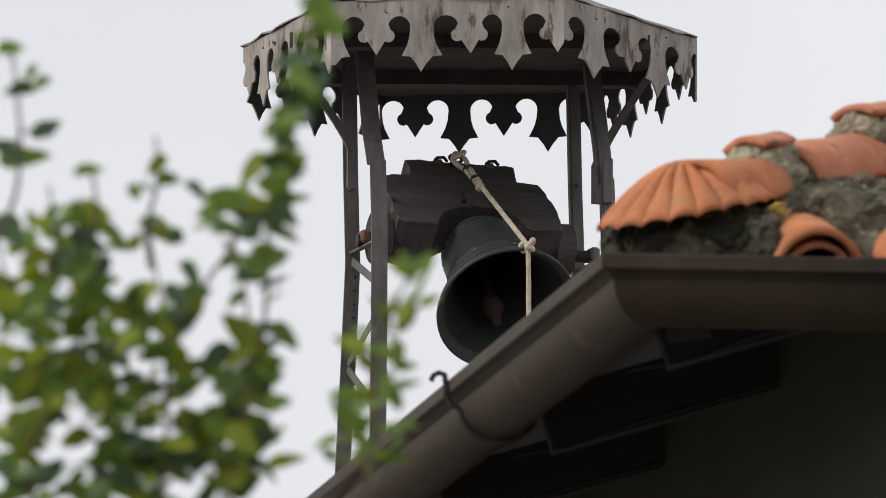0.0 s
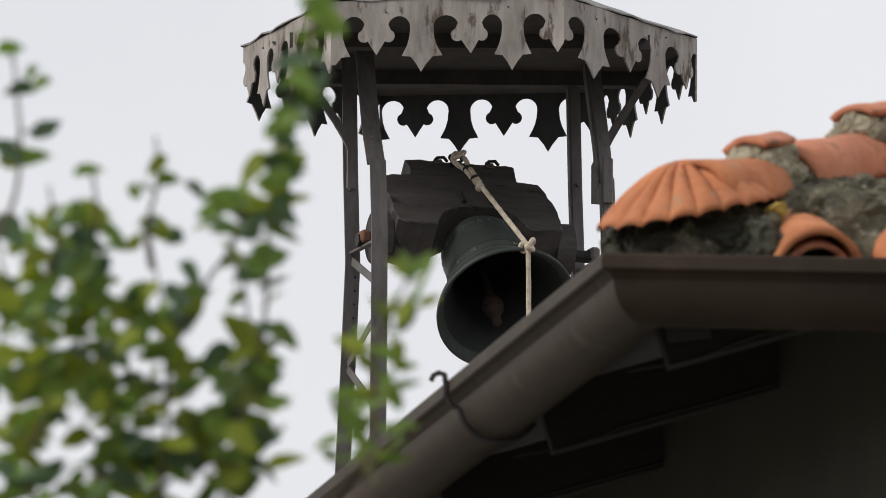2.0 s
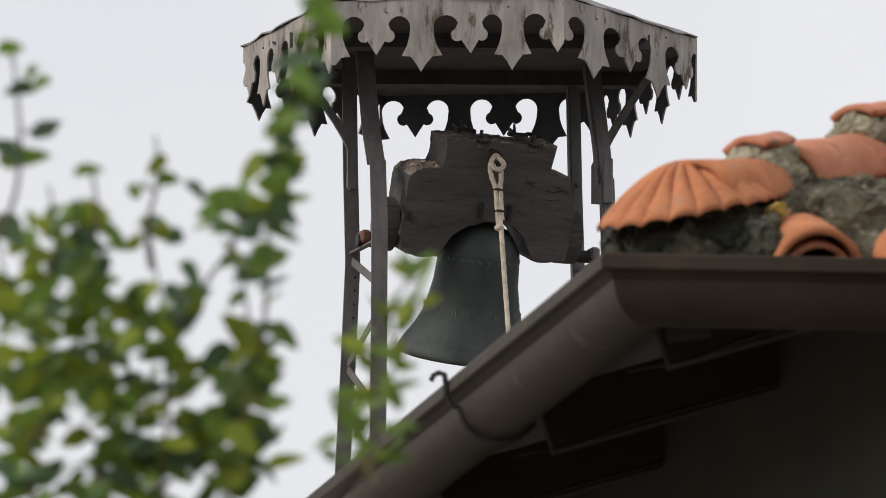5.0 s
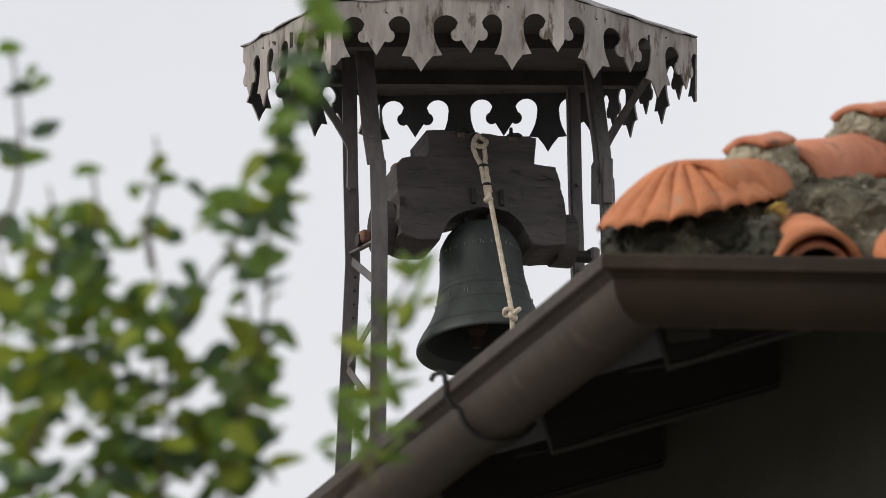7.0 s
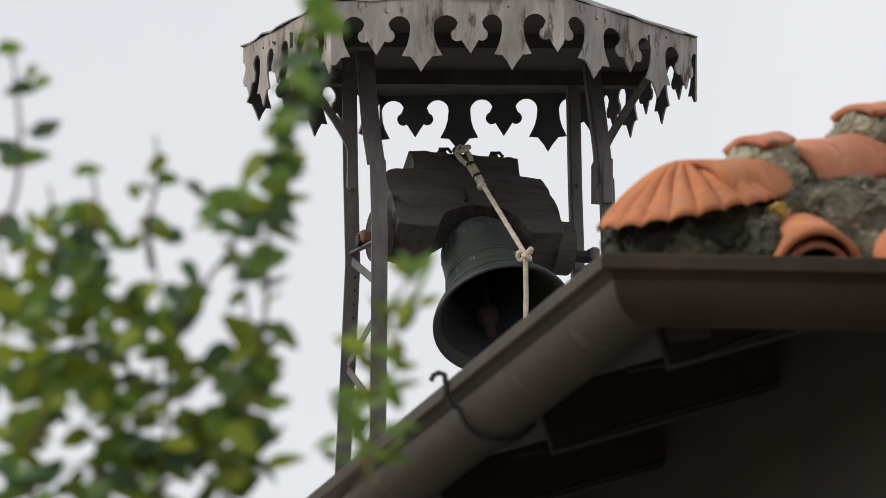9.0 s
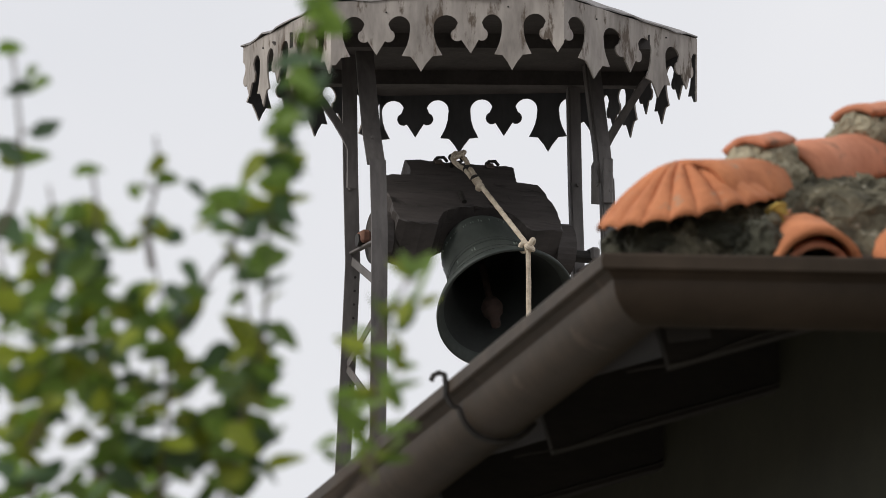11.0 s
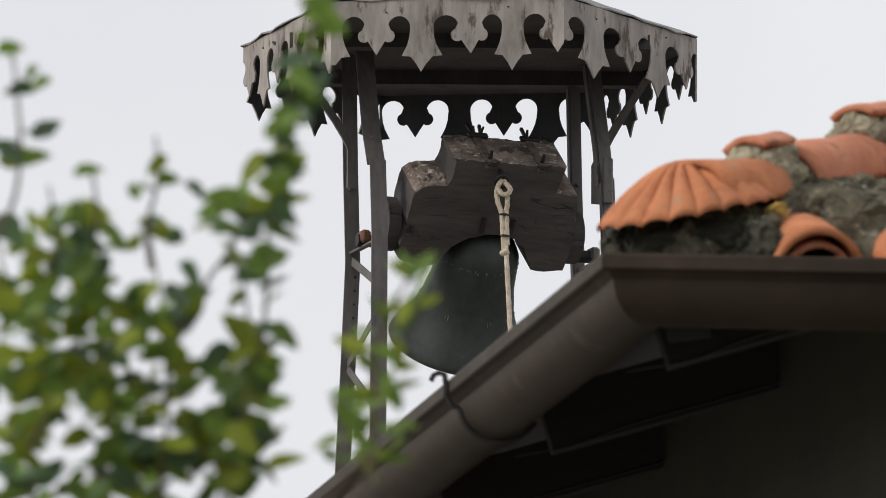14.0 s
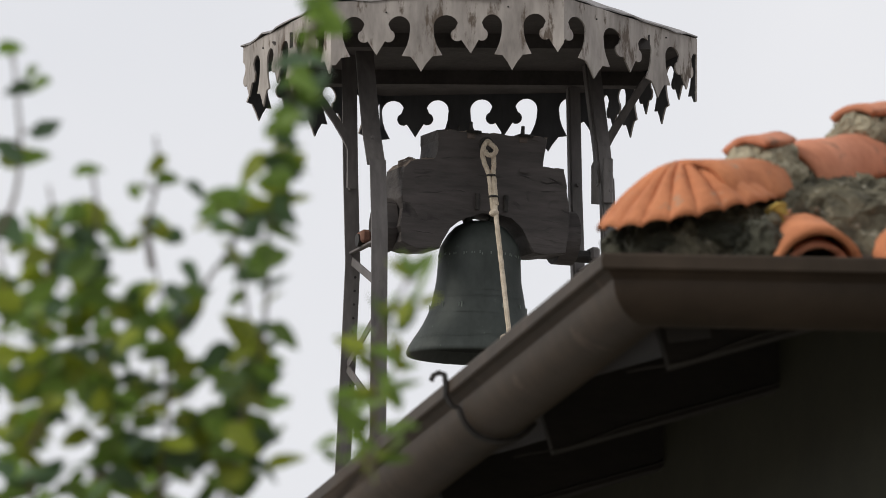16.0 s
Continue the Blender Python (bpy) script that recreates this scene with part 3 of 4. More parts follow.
DEEP = Vector((-0.2, 0.98, 0)).normalized()  # side eaves
PITCH = math.tan(radians(25))


def at(u, v, z):
    return CORNER + ALONG * u + DEEP * v + Vector((0, 0, z))


def eaves_run(bm, profile, far=6.0, closed=False):
    """Sweeps a section of (inset, height) along both eaves, mitred at the corner."""
    rows = []
    for s, z in profile:
        rows.append([bm.verts.new(at(far, s, z)), bm.verts.new(at(s, s, z)), bm.verts.new(at(s, far, z))])
    n = len(rows)
    for i in range(n if closed else n - 1):
        a, b = rows[i], rows[(i + 1) % n]
        for k in range(2):
            bm.faces.new((a[k], a[k + 1], b[k + 1], b[k]))
    return bm


def build_house():
    house = thing("house", Matrix(), "low house with hipped tiled roof and wide dark eaves", "house")
    # walls
    far, inset, top = 6.0, 0.75, 0.22
    bm = bmesh.new()
    outline = [(inset, inset), (far, inset), (far, far), (inset, far)]
    lo = [bm.verts.new(Vector((*at(u, v, 0).xy, 0))) for u, v in outline]
    hi = [bm.verts.new(at(u, v, top)) for u, v in outline]
    for k in range(4):
        bm.faces.new((lo[k], lo[(k + 1) % 4], hi[(k + 1) % 4], hi[k]))
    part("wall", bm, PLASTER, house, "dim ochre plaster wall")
    # boards under the tiles, two slopes, 25 mm thick
    bm = bmesh.new()
    for lift in (0.0, 0.03):
        e = 0.11
        base = -0.01 + lift
        c0, r0, l0 = at(e, e, base), at(far, e, base), at(e, far, base)
        hip = at(far / 2, far / 2, base + PITCH * (far / 2 - e))
        r1 = at(far, far / 2, base + PITCH * (far / 2 - e))
        l1 = at(far / 2, far, base + PITCH * (far / 2 - e))
        v = [bm.verts.new(p) for p in (c0, r0, r1, hip, l1, l0)]
        bm.faces.new((v[0], v[1], v[2], v[3]))
        bm.faces.new((v[0], v[3], v[4], v[5]))
    part("roof_boarding", bm, BOARDING, house, "dark boarding under the tiles")
    # fascia board behind the gutter
    bm = eaves_run(bmesh.new(), [(0.186, 0.01), (0.186, -0.035), (0.21, -0.035), (0.21, 0.01)], far, True)
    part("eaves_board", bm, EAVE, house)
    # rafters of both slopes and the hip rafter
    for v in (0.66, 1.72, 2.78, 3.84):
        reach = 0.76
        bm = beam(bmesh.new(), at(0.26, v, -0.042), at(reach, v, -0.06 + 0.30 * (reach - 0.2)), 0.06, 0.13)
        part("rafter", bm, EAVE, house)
        # loose cable stapled along the rafter
        n = 16
        pts = [at(0.19 + 0.57 * k / n, v - 0.034, -0.118 + 0.17 * k / n - 0.012 * math.sin(math.pi * min(1.0, k / 7)) ** 2) for k in range(n + 1)]
        part("cable", tube(bmesh.new(), pts, 0.0022, 5), CABLE, house, "thin grey cable along the rafter")
    for u in (0.9, 1.75, 2.6, 3.45):
        bm = beam(bmesh.new(), at(u, 0.2, -0.05), at(u, 0.76, -0.05 + PITCH * 0.56), 0.09, 0.11)
        part("rafter", bm, EAVE, house)
    bm = beam(bmesh.new(), at(0.2, 0.2, -0.065), at(2.2, 2.2, -0.065 + PITCH * 2.0), 0.10, 0.13)
    part("hip_rafter", bm, EAVE, house)
    # gutter: lip, half round, inner edge
    prof = [(0.016, -0.004), (0.012, 0.0), (0.002, 0.0), (0.0, -0.004), (0.0, -0.028), (0.004, -0.031), (0.014, -0.033)]
    prof += [(0.105 - 0.077 * math.cos(radians(a)), -0.045 - 0.076 * math.sin(radians(a))) for a in range(0, 181, 5)]
    prof += [(0.182, -0.02), (0.179, -0.02)]
    prof += [(0.105 + 0.074 * math.cos(radians(a)), -0.045 - 0.073 * math.sin(radians(a))) for a in range(0, 181, 5)]
    bm = eaves_run(bmesh.new(), prof, far, True)
    part("gutter", bm, GUTTER, house, "brown half-round metal gutter with a square lip")
    # strap hook round the side gutter
    hook = []
    for v in (1.43,):
        pts = [at(-0.036, v, -0.004), at(-0.031, v, 0.008), at(-0.02, v, 0.014), at(-0.008, v, 0.01), at(-0.005, v, -0.01), at(-0.006, v, -0.034), at(0.008, v, -0.055)]
        pts += [at(0.105 - 0.085 * math.cos(radians(a)), v, -0.045 - 0.084 * math.sin(radians(a))) for a in range(10, 160, 10)]
        hook.append(tube(bmesh.new(), pts, 0.006, 6))
    for bm in hook:
        part("gutter_hook", bm, IRON, house, "thin black wire gutter hook")
    return house


HOUSE = build_house()


def barrel(bm, a, b, r0, r1, up, thick=0.014, sweep=200, steps=14):
    """A half-round tile from a to b with radii r0 and r1."""
    a, b, up = Vector(a), Vector(b), Vector(up).normalized()
    d = (b - a).normalized()
    side = d.cross(up).normalized()
    up = side.cross(d)
    grid = []
    for j, rr in ((0, 1.0), (1, 0.0)):
        for i in range(5):
            f = i / 4
            p = a.lerp(b, f)
            r = r0 + (r1 - r0) * f - j * thick
            row = []
            for k in range(steps + 1):
                t = radians(90 - sweep / 2 + sweep * k / steps)
                row.append(bm.verts.new(p + side * r * math.cos(t) + up * r * math.sin(t)))
            grid.append(row)
    n = 5
    for j in (0, 1):
        for i in range(4):
            for k in range(steps):
                bm.faces.new((grid[j * n + i][k], grid[j * n + i][k + 1], grid[j * n + i + 1][k + 1], grid[j * n + i + 1][k]))
    for i in (0, 4):
        for k in range(steps):
            bm.faces.new((grid[i][k], grid[i][k + 1], grid[n + i][k + 1], grid[n + i][k]))
    for i in range(4):
        for k in (0, steps):
            bm.faces.new((grid[i][k], grid[i + 1][k], grid[n + i + 1][k], grid[n + i][k]))
    return bm


def build_tiles():
    slope_up = (Vector((0, 0, 1)) - DEEP * PITCH).normalized()
    # cover and pan tiles of the front slope
    for row in range(3):
        for i in range(9):
            u = 0.418 + 0.212 * i
            v0 = 0.035 + 0.33 * row
            if u < v0 + 0.3:
                continue
            z = 0.02 * row + PITCH * 0.95 * (v0 - 0.02) - 0.034
            run = (0.2, 0.13)[i] if i < 2 else 0.42
            bm = barrel(bmesh.new(), at(u, v0, z), at(u, v0 + run, z - 0.01 + PITCH * run), 0.090, 0.090 - 0.038 * run, slope_up, sweep=180)
            part("cover_tile", bm, TERRA_OLD, HOUSE, smooth=True)
            # the end of the tile below it shows as a second rim
            bm = barrel(bmesh.new(), at(u + 0.006, v0 + 0.022, z - 0.006), at(u + 0.006, v0 + 0.022 + run, z - 0.016 + PITCH * run), 0.070, 0.066, slope_up, 0.010, sweep=180)
            part("under_tile", bm, TERRA, HOUSE, smooth=True)
            bm = barrel(bmesh.new(), at(u + 0.106, v0 - 0.01, z + 0.045), at(u + 0.106, v0 + 0.42, z + 0.045 + PITCH * 0.42),
                        0.07, 0.075, -slope_up, sweep=150)
            part("pan_tile", bm, TERRA, HOUSE, smooth=True)


build_tiles()


def build_hip():
    """Hip tiles on their mortar bed, from the shell at the eaves upwards."""
    way = (ALONG + DEEP).normalized()
    rise = 0.30
    up = (Vector((0, 0, 1)) - way * rise).normalized()
    side = way.cross(Vector((0, 0, 1))).normalized()
    foot = at(0.369, 0.31, 0.2146)

    def hip(s, z=0.0, x=0.0):
        return foot + way * s + side * x + Vector((0, 0, rise * s + z))
    # mortar bed: a rough bank under the tiles
    bm = bmesh.new()
    rows = []
    section = ((-0.19, -0.15), (-0.15, -0.12), (-0.12, -0.06), (-0.09, -0.02), (-0.05, 0.015), (0, 0.025), (0.05, 0.01), (0.08, -0.03),
               (0.11, -0.05), (0.15, -0.062), (0.19, -0.07), (0.25, -0.075), (0.31, -0.11), (0.37, -0.20))
    for i in range(141):
        s = -0.27 + 1.4 * i / 140
        row = []
        narrow = min(1.0, max(0.2, (0.31 + 0.69 * s - 0.13) / 0.25))
        for k in range((len(section) - 1) * 4 + 1):
            j, f = divmod(k, 4)
            (x, z), (x2, z2) = section[j], section[min(j + 1, len(section) - 1)]
            x, z = x + (x2 - x) * f / 4, z + (z2 - z) * f / 4
            if s < 0:
                z = min(z, -0.045) - 0.03 * min(1, -s * 6)
            if x > 0.12 and -0.2 < s < 0.3:
                z += 0.015
            if x > 0.0 and s > 0.2:
                z -= 0.06 * min(1, (s - 0.2) * 12)
            row.append(bm.verts.new(hip(s, z, x * narrow)))
        rows.append(row)
    for a, b in zip(rows, rows[1:]):
        for k in range(len(a) - 1):
            bm.faces.new((a[k], a[k + 1], b[k + 1], b[k]))
    bm.faces.new(rows[0])
    bm.faces.new(rows[-1][::-1])
    roughen(bm, 0.012, 75, 5)
    roughen(bm, 0.022, 14)
    roughen(bm, 0.012, 42, 3)
    part("mortar_bed", bm, MORTAR, HOUSE, "grey lichened mortar under the hip tiles")
    for a, b in ((at(0.10, 0.19, 0.03), at(0.40, 0.17, 0.03)), (at(0.19, 0.16, 0.03), at(0.19, 0.6, 0.03))):
        bm = beam(bmesh.new(), a, b, 0.10, 0.11)
        bmesh.ops.subdivide_edges(bm, edges=bm.edges[:], cuts=9, use_grid_fill=True)
        roughen(bm, 0.02, 20)
        part("mortar_fill", bm, MORTAR_DARK, HOUSE, "dark mortar closing the eaves")
    # shell-shaped first tile: a fluted fan with a short round tail
    hinge = at(0.192, 0.19, 0.113)
    back = math.atan2(way.y, way.x)
    bm = bmesh.new()
    steps, rings = 300, 16
    layers = []
    for thick in (0.0, 0.013):
        grid = []
        for i in range(rings + 1):
            f = i / rings
            row = []
            for k in range(steps + 1):
                t = radians(-150 + 300 * k / steps)
                fade = 1 - 0.7 * min(1, max(0, (math.degrees(abs(t)) - 70) / 50))
                wave = (2 * abs(math.cos(t * 9 + 0.3)) ** 0.6 - 1) * fade
                r = (0.160 + 0.04 * max(0, -math.cos(t)) - thick * 0.4) * f * (1 + 0.008 * wave * f)
                hgt = (0.108 - thick) * (1 - f ** 1.5) ** 0.88
                hgt += 0.016 * wave * min(1, f * 1.6) * (1 - 0.68 * f)
                a = back + math.pi + t
                row.append(bm.verts.new(hinge + Vector((r * math.cos(a), r * math.sin(a), hgt - 0.30 * r * math.cos(t)))))
            grid.append(row)
        layers.append(grid)
        for i in range(rings):
            for k in range(steps):
                bm.faces.new((grid[i][k], grid[i][k + 1], grid[i + 1][k + 1], grid[i + 1][k]))
    for k in range(steps):
        bm.faces.new((layers[0][rings][k], layers[0][rings][k + 1], layers[1][rings][k + 1], layers[1][rings][k]))
    barrel(bm, hinge + way * 0.0 + Vector((0.03, -0.03, 0.01)), hinge + way * 0.205 + Vector((0.045, -0.045, 0.062)), 0.092, 0.070, up, 0.013, 190, 24)
    roughen(bm, 0.004, 14)
    part("shell_tile", bm, TERRA_OLD, HOUSE, "fluted shell-shaped terracotta end tile", smooth=True)

    def lump(centre, size, seed, pale_or_dark=MORTAR):
        turn = Matrix.Rotation(back, 4, "Z")
        bm = bmesh.new()
        bmesh.ops.create_icosphere(bm, subdivisions=5, radius=1.0, matrix=Matrix.Translation(centre) @ turn @ Matrix.Diagonal((*size, 1)))
        roughen(bm, 0.02, 16, seed)
        roughen(bm, 0.011, 45, seed)
        roughen(bm, 0.006, 110, seed)
        part("mortar_lump", bm, pale_or_dark, HOUSE, "lump of lichened mortar")

    seat = at(0.238, 0.222, 0.093)
    lump(seat + Vector((-0.02, 0.0, -0.035)), (0.125, 0.125, 0.05), 9, MORTAR_DARK)
    lump(seat + Vector((0.03, 0.03, 0.0)), (0.125, 0.125, 0.05), 21)
    lump(seat + Vector((-0.075, 0.04, -0.045)), (0.09, 0.09, 0.05), 12, MORTAR_DARK)
    lump(seat + Vector((-0.115, 0.055, -0.035)), (0.07, 0.08, 0.045), 15, MORTAR_DARK)
    lump(seat + Vector((-0.06, 0.09, -0.005)), (0.10, 0.11, 0.05), 44)
    lump(at(0.335, 0.16, 0.03), (0.05, 0.06, 0.05), 33, MORTAR_DARK)
    lump(at(0.322, 0.085, 0.02), (0.04, 0.05, 0.055), 39, MORTAR_DARK)
    lump(at(0.352, 0.145, 0.06), (0.055, 0.045, 0.045), 36)
    for i in range(3):
        s, lift = 0.335 * i - 0.045 + 0.03 * min(i, 1), 0.006 + 0.016 * i
        bm = barrel(bmesh.new(), hip(s + 0.135, -0.048 + 0.6 * lift), hip(s + 0.50, -0.038 + 0.6 * lift), 0.092, 0.076, up, 0.015, 200, 22)
        roughen(bm, 0.008, 9, i)
        part("hip_tile", bm, TERRA, HOUSE, smooth=True)
        lump(hip(s + 0.065, -0.014 + lift), (0.088, 0.075, 0.07), i, MORTAR_PALE)
        # broken tile bedded on the lump
        bm = barrel(bmesh.new(), hip(s + 0.02, -0.006 + lift), hip(s + 0.118, -0.010 + lift), 0.082, 0.08, up, 0.014, 84, 12)
        roughen(bm, 0.004, 22, i + 4)
        part("tile_shard", bm, TERRA, HOUSE, smooth=True)
    # yellow lichen under the shell
    bm = bmesh.new()
    bmesh.ops.create_icosphere(bm, subdivisions=3, radius=0.028, matrix=Matrix.Translation(at(0.362, 0.125, 0.094)) @ Matrix.Diagonal((0.6, 0.4, 1.0, 1)))
    roughen(bm, 0.022, 60)
    part("lichen", bm, LICHEN, HOUSE, "yellow lichen clump")


build_hip()


# ---------------------------------------------------------------- shrub
SHRUB = Vector((-0.471, 7.907, 2.848))    # where the leafy part begins


def leaf_mesh(name, length, width, mat, fold, bend, seed):
    rnd = random.Random(seed)
    bm = bmesh.new()
    n = 6
    rows = []
    for i in range(n + 1):
        f = i / n
        w = width * 0.5 * (math.sin(math.pi * min(1, f ** 0.75)) ** 0.8 if 0 < f < 1 else 0.03)
        w *= 1 + rnd.uniform(-0.08, 0.08)
        x, z = length * f, -bend * length * f * f
        rows.append([bm.verts.new((x, -w, z + fold * w)), bm.verts.new((x, 0, z)), bm.verts.new((x, w, z + fold * w))])
    for a, b in zip(rows, rows[1:]):
        for k in range(2):
            bm.faces.new((a[k], a[k + 1], b[k + 1], b[k]))
    me = bpy.data.meshes.new(name)
    for f in bm.faces:
        f.smooth = True
    bm.to_mesh(me)
    bm.free()
    me.materials.append(mat)
    return me


def build_shrub():
    rnd = random.Random(23)
    shrub = thing("shrub", Matrix.Translation((SHRUB.x + 0.15, SHRUB.y, 0)), "leafy green shrub with thin upright twigs", "shrub")
    off = SHRUB - Vector((SHRUB.x + 0.15, SHRUB.y, 0))
    kinds = {"mixed": [], "young": [], "slim": []}
    for k, (mat, n) in enumerate(((LEAF, 5), (LEAF_YOUNG, 3), (LEAF_DARK, 3))):
        for i in range(n):
            me = leaf_mesh("leaf", rnd.uniform(0.044, 0.062), rnd.uniform(0.026, 0.036), mat, rnd.uniform(0.1, 0.5), rnd.uniform(0.05, 0.35), k * 10 + i)
            kinds["mixed"].append(me)
            if mat is not LEAF_DARK:
                kinds["young"].append(me)
    kinds["plume"] = kinds["mixed"][:5] + kinds["mixed"][-2:]
    kinds["slim"] = [leaf_mesh("leaf", rnd.uniform(0.05, 0.066), 0.021, (LEAF_YOUNG, LEAF)[i % 2], 0.3, 0.1, 50 + i) for i in range(4)]
    bm = tube(bmesh.new(), [(0, 0, 0), (0.02, 0.01, 1.2), (-0.01, 0.02, 2.0), (0, 0.02, 2.6)], [0.035, 0.03, 0.024, 0.018], 10)
    part("trunk", bm, BARK, shrub)
    spare = {}
    count = [0]

    def leaf(kind, place, size, m):
        me = rnd.choice(kinds[kind])
        basis = Matrix.Translation(place) @ m @ Matrix.Scale(size, 4)
        if count[0] < 300:
            ob = new("leaf", me)
            ob.parent = shrub
            ob.matrix_basis = basis
        else:
            copy = me.copy()
            copy.transform(basis)
            spare.setdefault(me.materials[0].name, (bmesh.new(), me.materials[0]))[0].from_mesh(copy)
            bpy.data.meshes.remove(copy)
        count[0] += 1

    def twig(points, thick):
        dense = soft(points, 6)
        n = len(dense)
        part("twig", tube(bmesh.new(), dense, [thick * (1 - 0.65 * i / n) for i in range(n)], 6), BARK, shrub)
        return dense

    def stem(points, tufts, kind="mixed", depth=0.0, shift=0.0):
        """points: across and up from the leafy part's corner, in units of 11 mm; tufts: across, up, radius."""
        def spot(x, z, d=0.0):
            return off + Vector((x + shift, depth + d, z)) * 0.01143
        rnd.seed(round(points[0][0] * 7 + points[-1][1] * 31))
        line = [spot(x, z, rnd.uniform(-1, 1)) for x, z in points]
        if points[0][1] < 3:
            line.insert(0, Vector((0, 0.02, 2.58)))
        dense = twig(line, 0.0034)
        for x, z, rad in tufts:
            c = spot(x, z, rnd.uniform(-2, 2))
            near = min(dense, key=lambda p: (p - c).length)
            if (near - c).length > 0.006:
                twig([near, near.lerp(c, 0.5) + Vector((0, 0, 0.004)), c], 0.0016)
            n = max(1, round(rad * rad * (1.35 if kind != "slim" else 2.2)))
            for _ in range(n):
                a, q = rnd.uniform(0, math.tau), rad * 0.01143 * math.sqrt(rnd.random()) * 1.1
                place = c + Vector((q * math.cos(a), rnd.uniform(-0.06, 0.06), q * math.sin(a)))
                out_ = math.degrees(math.atan2(0.3 * rnd.uniform(-1, 1), math.cos(a)))
                tip = rnd.uniform(-75, 5) if kind == "slim" else rnd.uniform(-50, 45)
                m = pose(0, 0, 0, rnd.choice((-1, 1)) * rnd.uniform(28, 85), tip, out_ + rnd.uniform(-50, 50))
                base = place - m.to_3x3() @ Vector((0.02, 0, 0))
                leaf(kind, base, rnd.uniform(0.8, 1.22) * (0.7 if kind in ("young", "plume") else 0.74 if kind == "slim" else 0.64 if rad < 1.2 else 0.74), m)

    # outer stems
    stem([(21.5, 0), (23.5, 8), (25.2, 15), (25.6, 21), (25.4, 24), (27.2, 31), (27, 36)],
         [(23, 7, 3.2), (25.5, 10, 1.8), (24.5, 15, 1.9), (26.0, 14.5, 1.3), (24.7, 21, 2.0), (24, 3, 2.3), (21.8, 1.2, 2.3), (26.4, 2.4, 1.0), (25.5, 24, 2.0), (25.3, 28.0, 2.4), (26.6, 29, 1.8), (26.2, 34.5, 1.6), (27.0, 32.5, 1.6), (26.6, 33, 1.9), (26.4, 31, 1.8), (23.2, 28.2, 1.5), (20.6, 27.6, 1.5), (21.2, 25.6, 1.2)], shift=-0.9)
    stem([(27, 36), (28.5, 40), (29.5, 44), (30, 47)], [(27, 36.5, 1.5), (28, 35, 1.3), (27.2, 34.0, 1.5), (27.8, 38, 1.4), (26.8, 32.4, 1.4), (28.2, 36.8, 1.2), (29, 39.8, 1.3), (29.9, 43.8, 1.2), (28.6, 38.2, 1.4), (29.2, 41.3, 1.9), (30.4, 42.8, 1.6), (29.6, 44.8, 1.8), (29.0, 46.4, 1.5)], "plume", -14)
    stem([(22, 0), (21, 6), (23.5, 13), (23, 21), (21.5, 24)],
         [(20.5, 3, 3.2), (22.5, 13.5, 2.8), (23.5, 10, 2.4), (20, 8, 2.8), (23, 22, 2.0), (22.8, 26.8, 1.9), (18, 4.5, 2.4)], depth=3, shift=-0.6)
    stem([(16, 16), (19, 21), (21.6, 25), (22.2, 29)], [(18.3, 19.2, 1.0), (22.2, 28.6, 0.8)], depth=2)
    stem([(15, 0), (15.5, 9), (15, 17), (13.8, 24)],
         [(12, 5, 2.4), (15, 4, 2.4), (18, 7, 2.0), (13, 8, 1.8), (15.8, 8, 2.0), (16.5, 11.5, 2.5), (15, 15, 2.5), (16, 18.5, 2.4), (17.5, 9.5, 1.8), (13.4, 25.5, 1.3), (13.2, 2.5, 3.0), (17.2, 17, 1.4), (12.8, 12.9, 1.8), (14.2, 10, 1.1), (11.6, 16.5, 2.0)])
    stem([(13.8, 22), (13.3, 26), (14.4, 31), (14, 34.5)], [(12, 30, 0.8), (13, 29.5, 0.7), (15, 29.6, 0.8), (14.2, 31, 0.5), (12.2, 26, 0.8), (16, 25.5, 0.7)])
    stem([(9.5, 0), (10.5, 6), (9, 15), (7.5, 23), (6.5, 29)],
         [(7, 26.5, 2.4), (5.5, 23, 2.8), (10, 19, 2.8), (10, 13.5, 2.8), (6.5, 15, 3.6), (9.5, 7.3, 2.6), (7.5, 2.8, 3.0), (10.5, 1.5, 2.4)], depth=2)
    stem([(8, 23), (8.6, 27), (8.2, 31)], [(8.6, 27.2, 0.8), (10.5, 25.5, 0.8), (8.1, 30, 0.5)])
    stem([(3, 0), (4.3, 9), (2.8, 17), (4.7, 24), (4, 30)],
         [(3.2, 16.5, 3.2), (4.3, 10.5, 3.0), (1, 11.5, 2.2), (7.8, 11, 2.2), (2, 5, 2.6), (2.2, 1.2, 2.4), (6.5, 19.5, 2.6), (1.5, 19, 2.2), (4.4, 23.5, 2.4), (2, 26, 1.6), (4.2, 29, 0.8)])
    stem([(-1, 23), (1, 28), (1.5, 33), (1, 39), (0.5, 43)], [(2.2, 38.3, 1.4), (3.2, 34.5, 1.0), (1.8, 31.5, 1.2), (0, 33, 1.0), (0.4, 41, 0.7)], depth=-4)
    stem([(-2, 0), (-1, 11), (0, 19), (-1, 26)], [(0.5, 20, 2.6), (0.5, 13, 2.6), (-0.5, 8, 2.6), (0.3, 25, 1.6)], depth=3)
    stem([(32, -2), (35, 5), (34.8, 12), (36.5, 17), (38.8, 22)],
         [(38.3, 20.8, 1.1), (39.4, 19.4, 0.9), (36.3, 16.5, 1.6), (34.4, 13.8, 1.6), (37.3, 13.2, 1.3), (34.8, 9.5, 1.5), (36.8, 9.3, 1.2), (33.5, 6, 1.6)], "slim", -5)
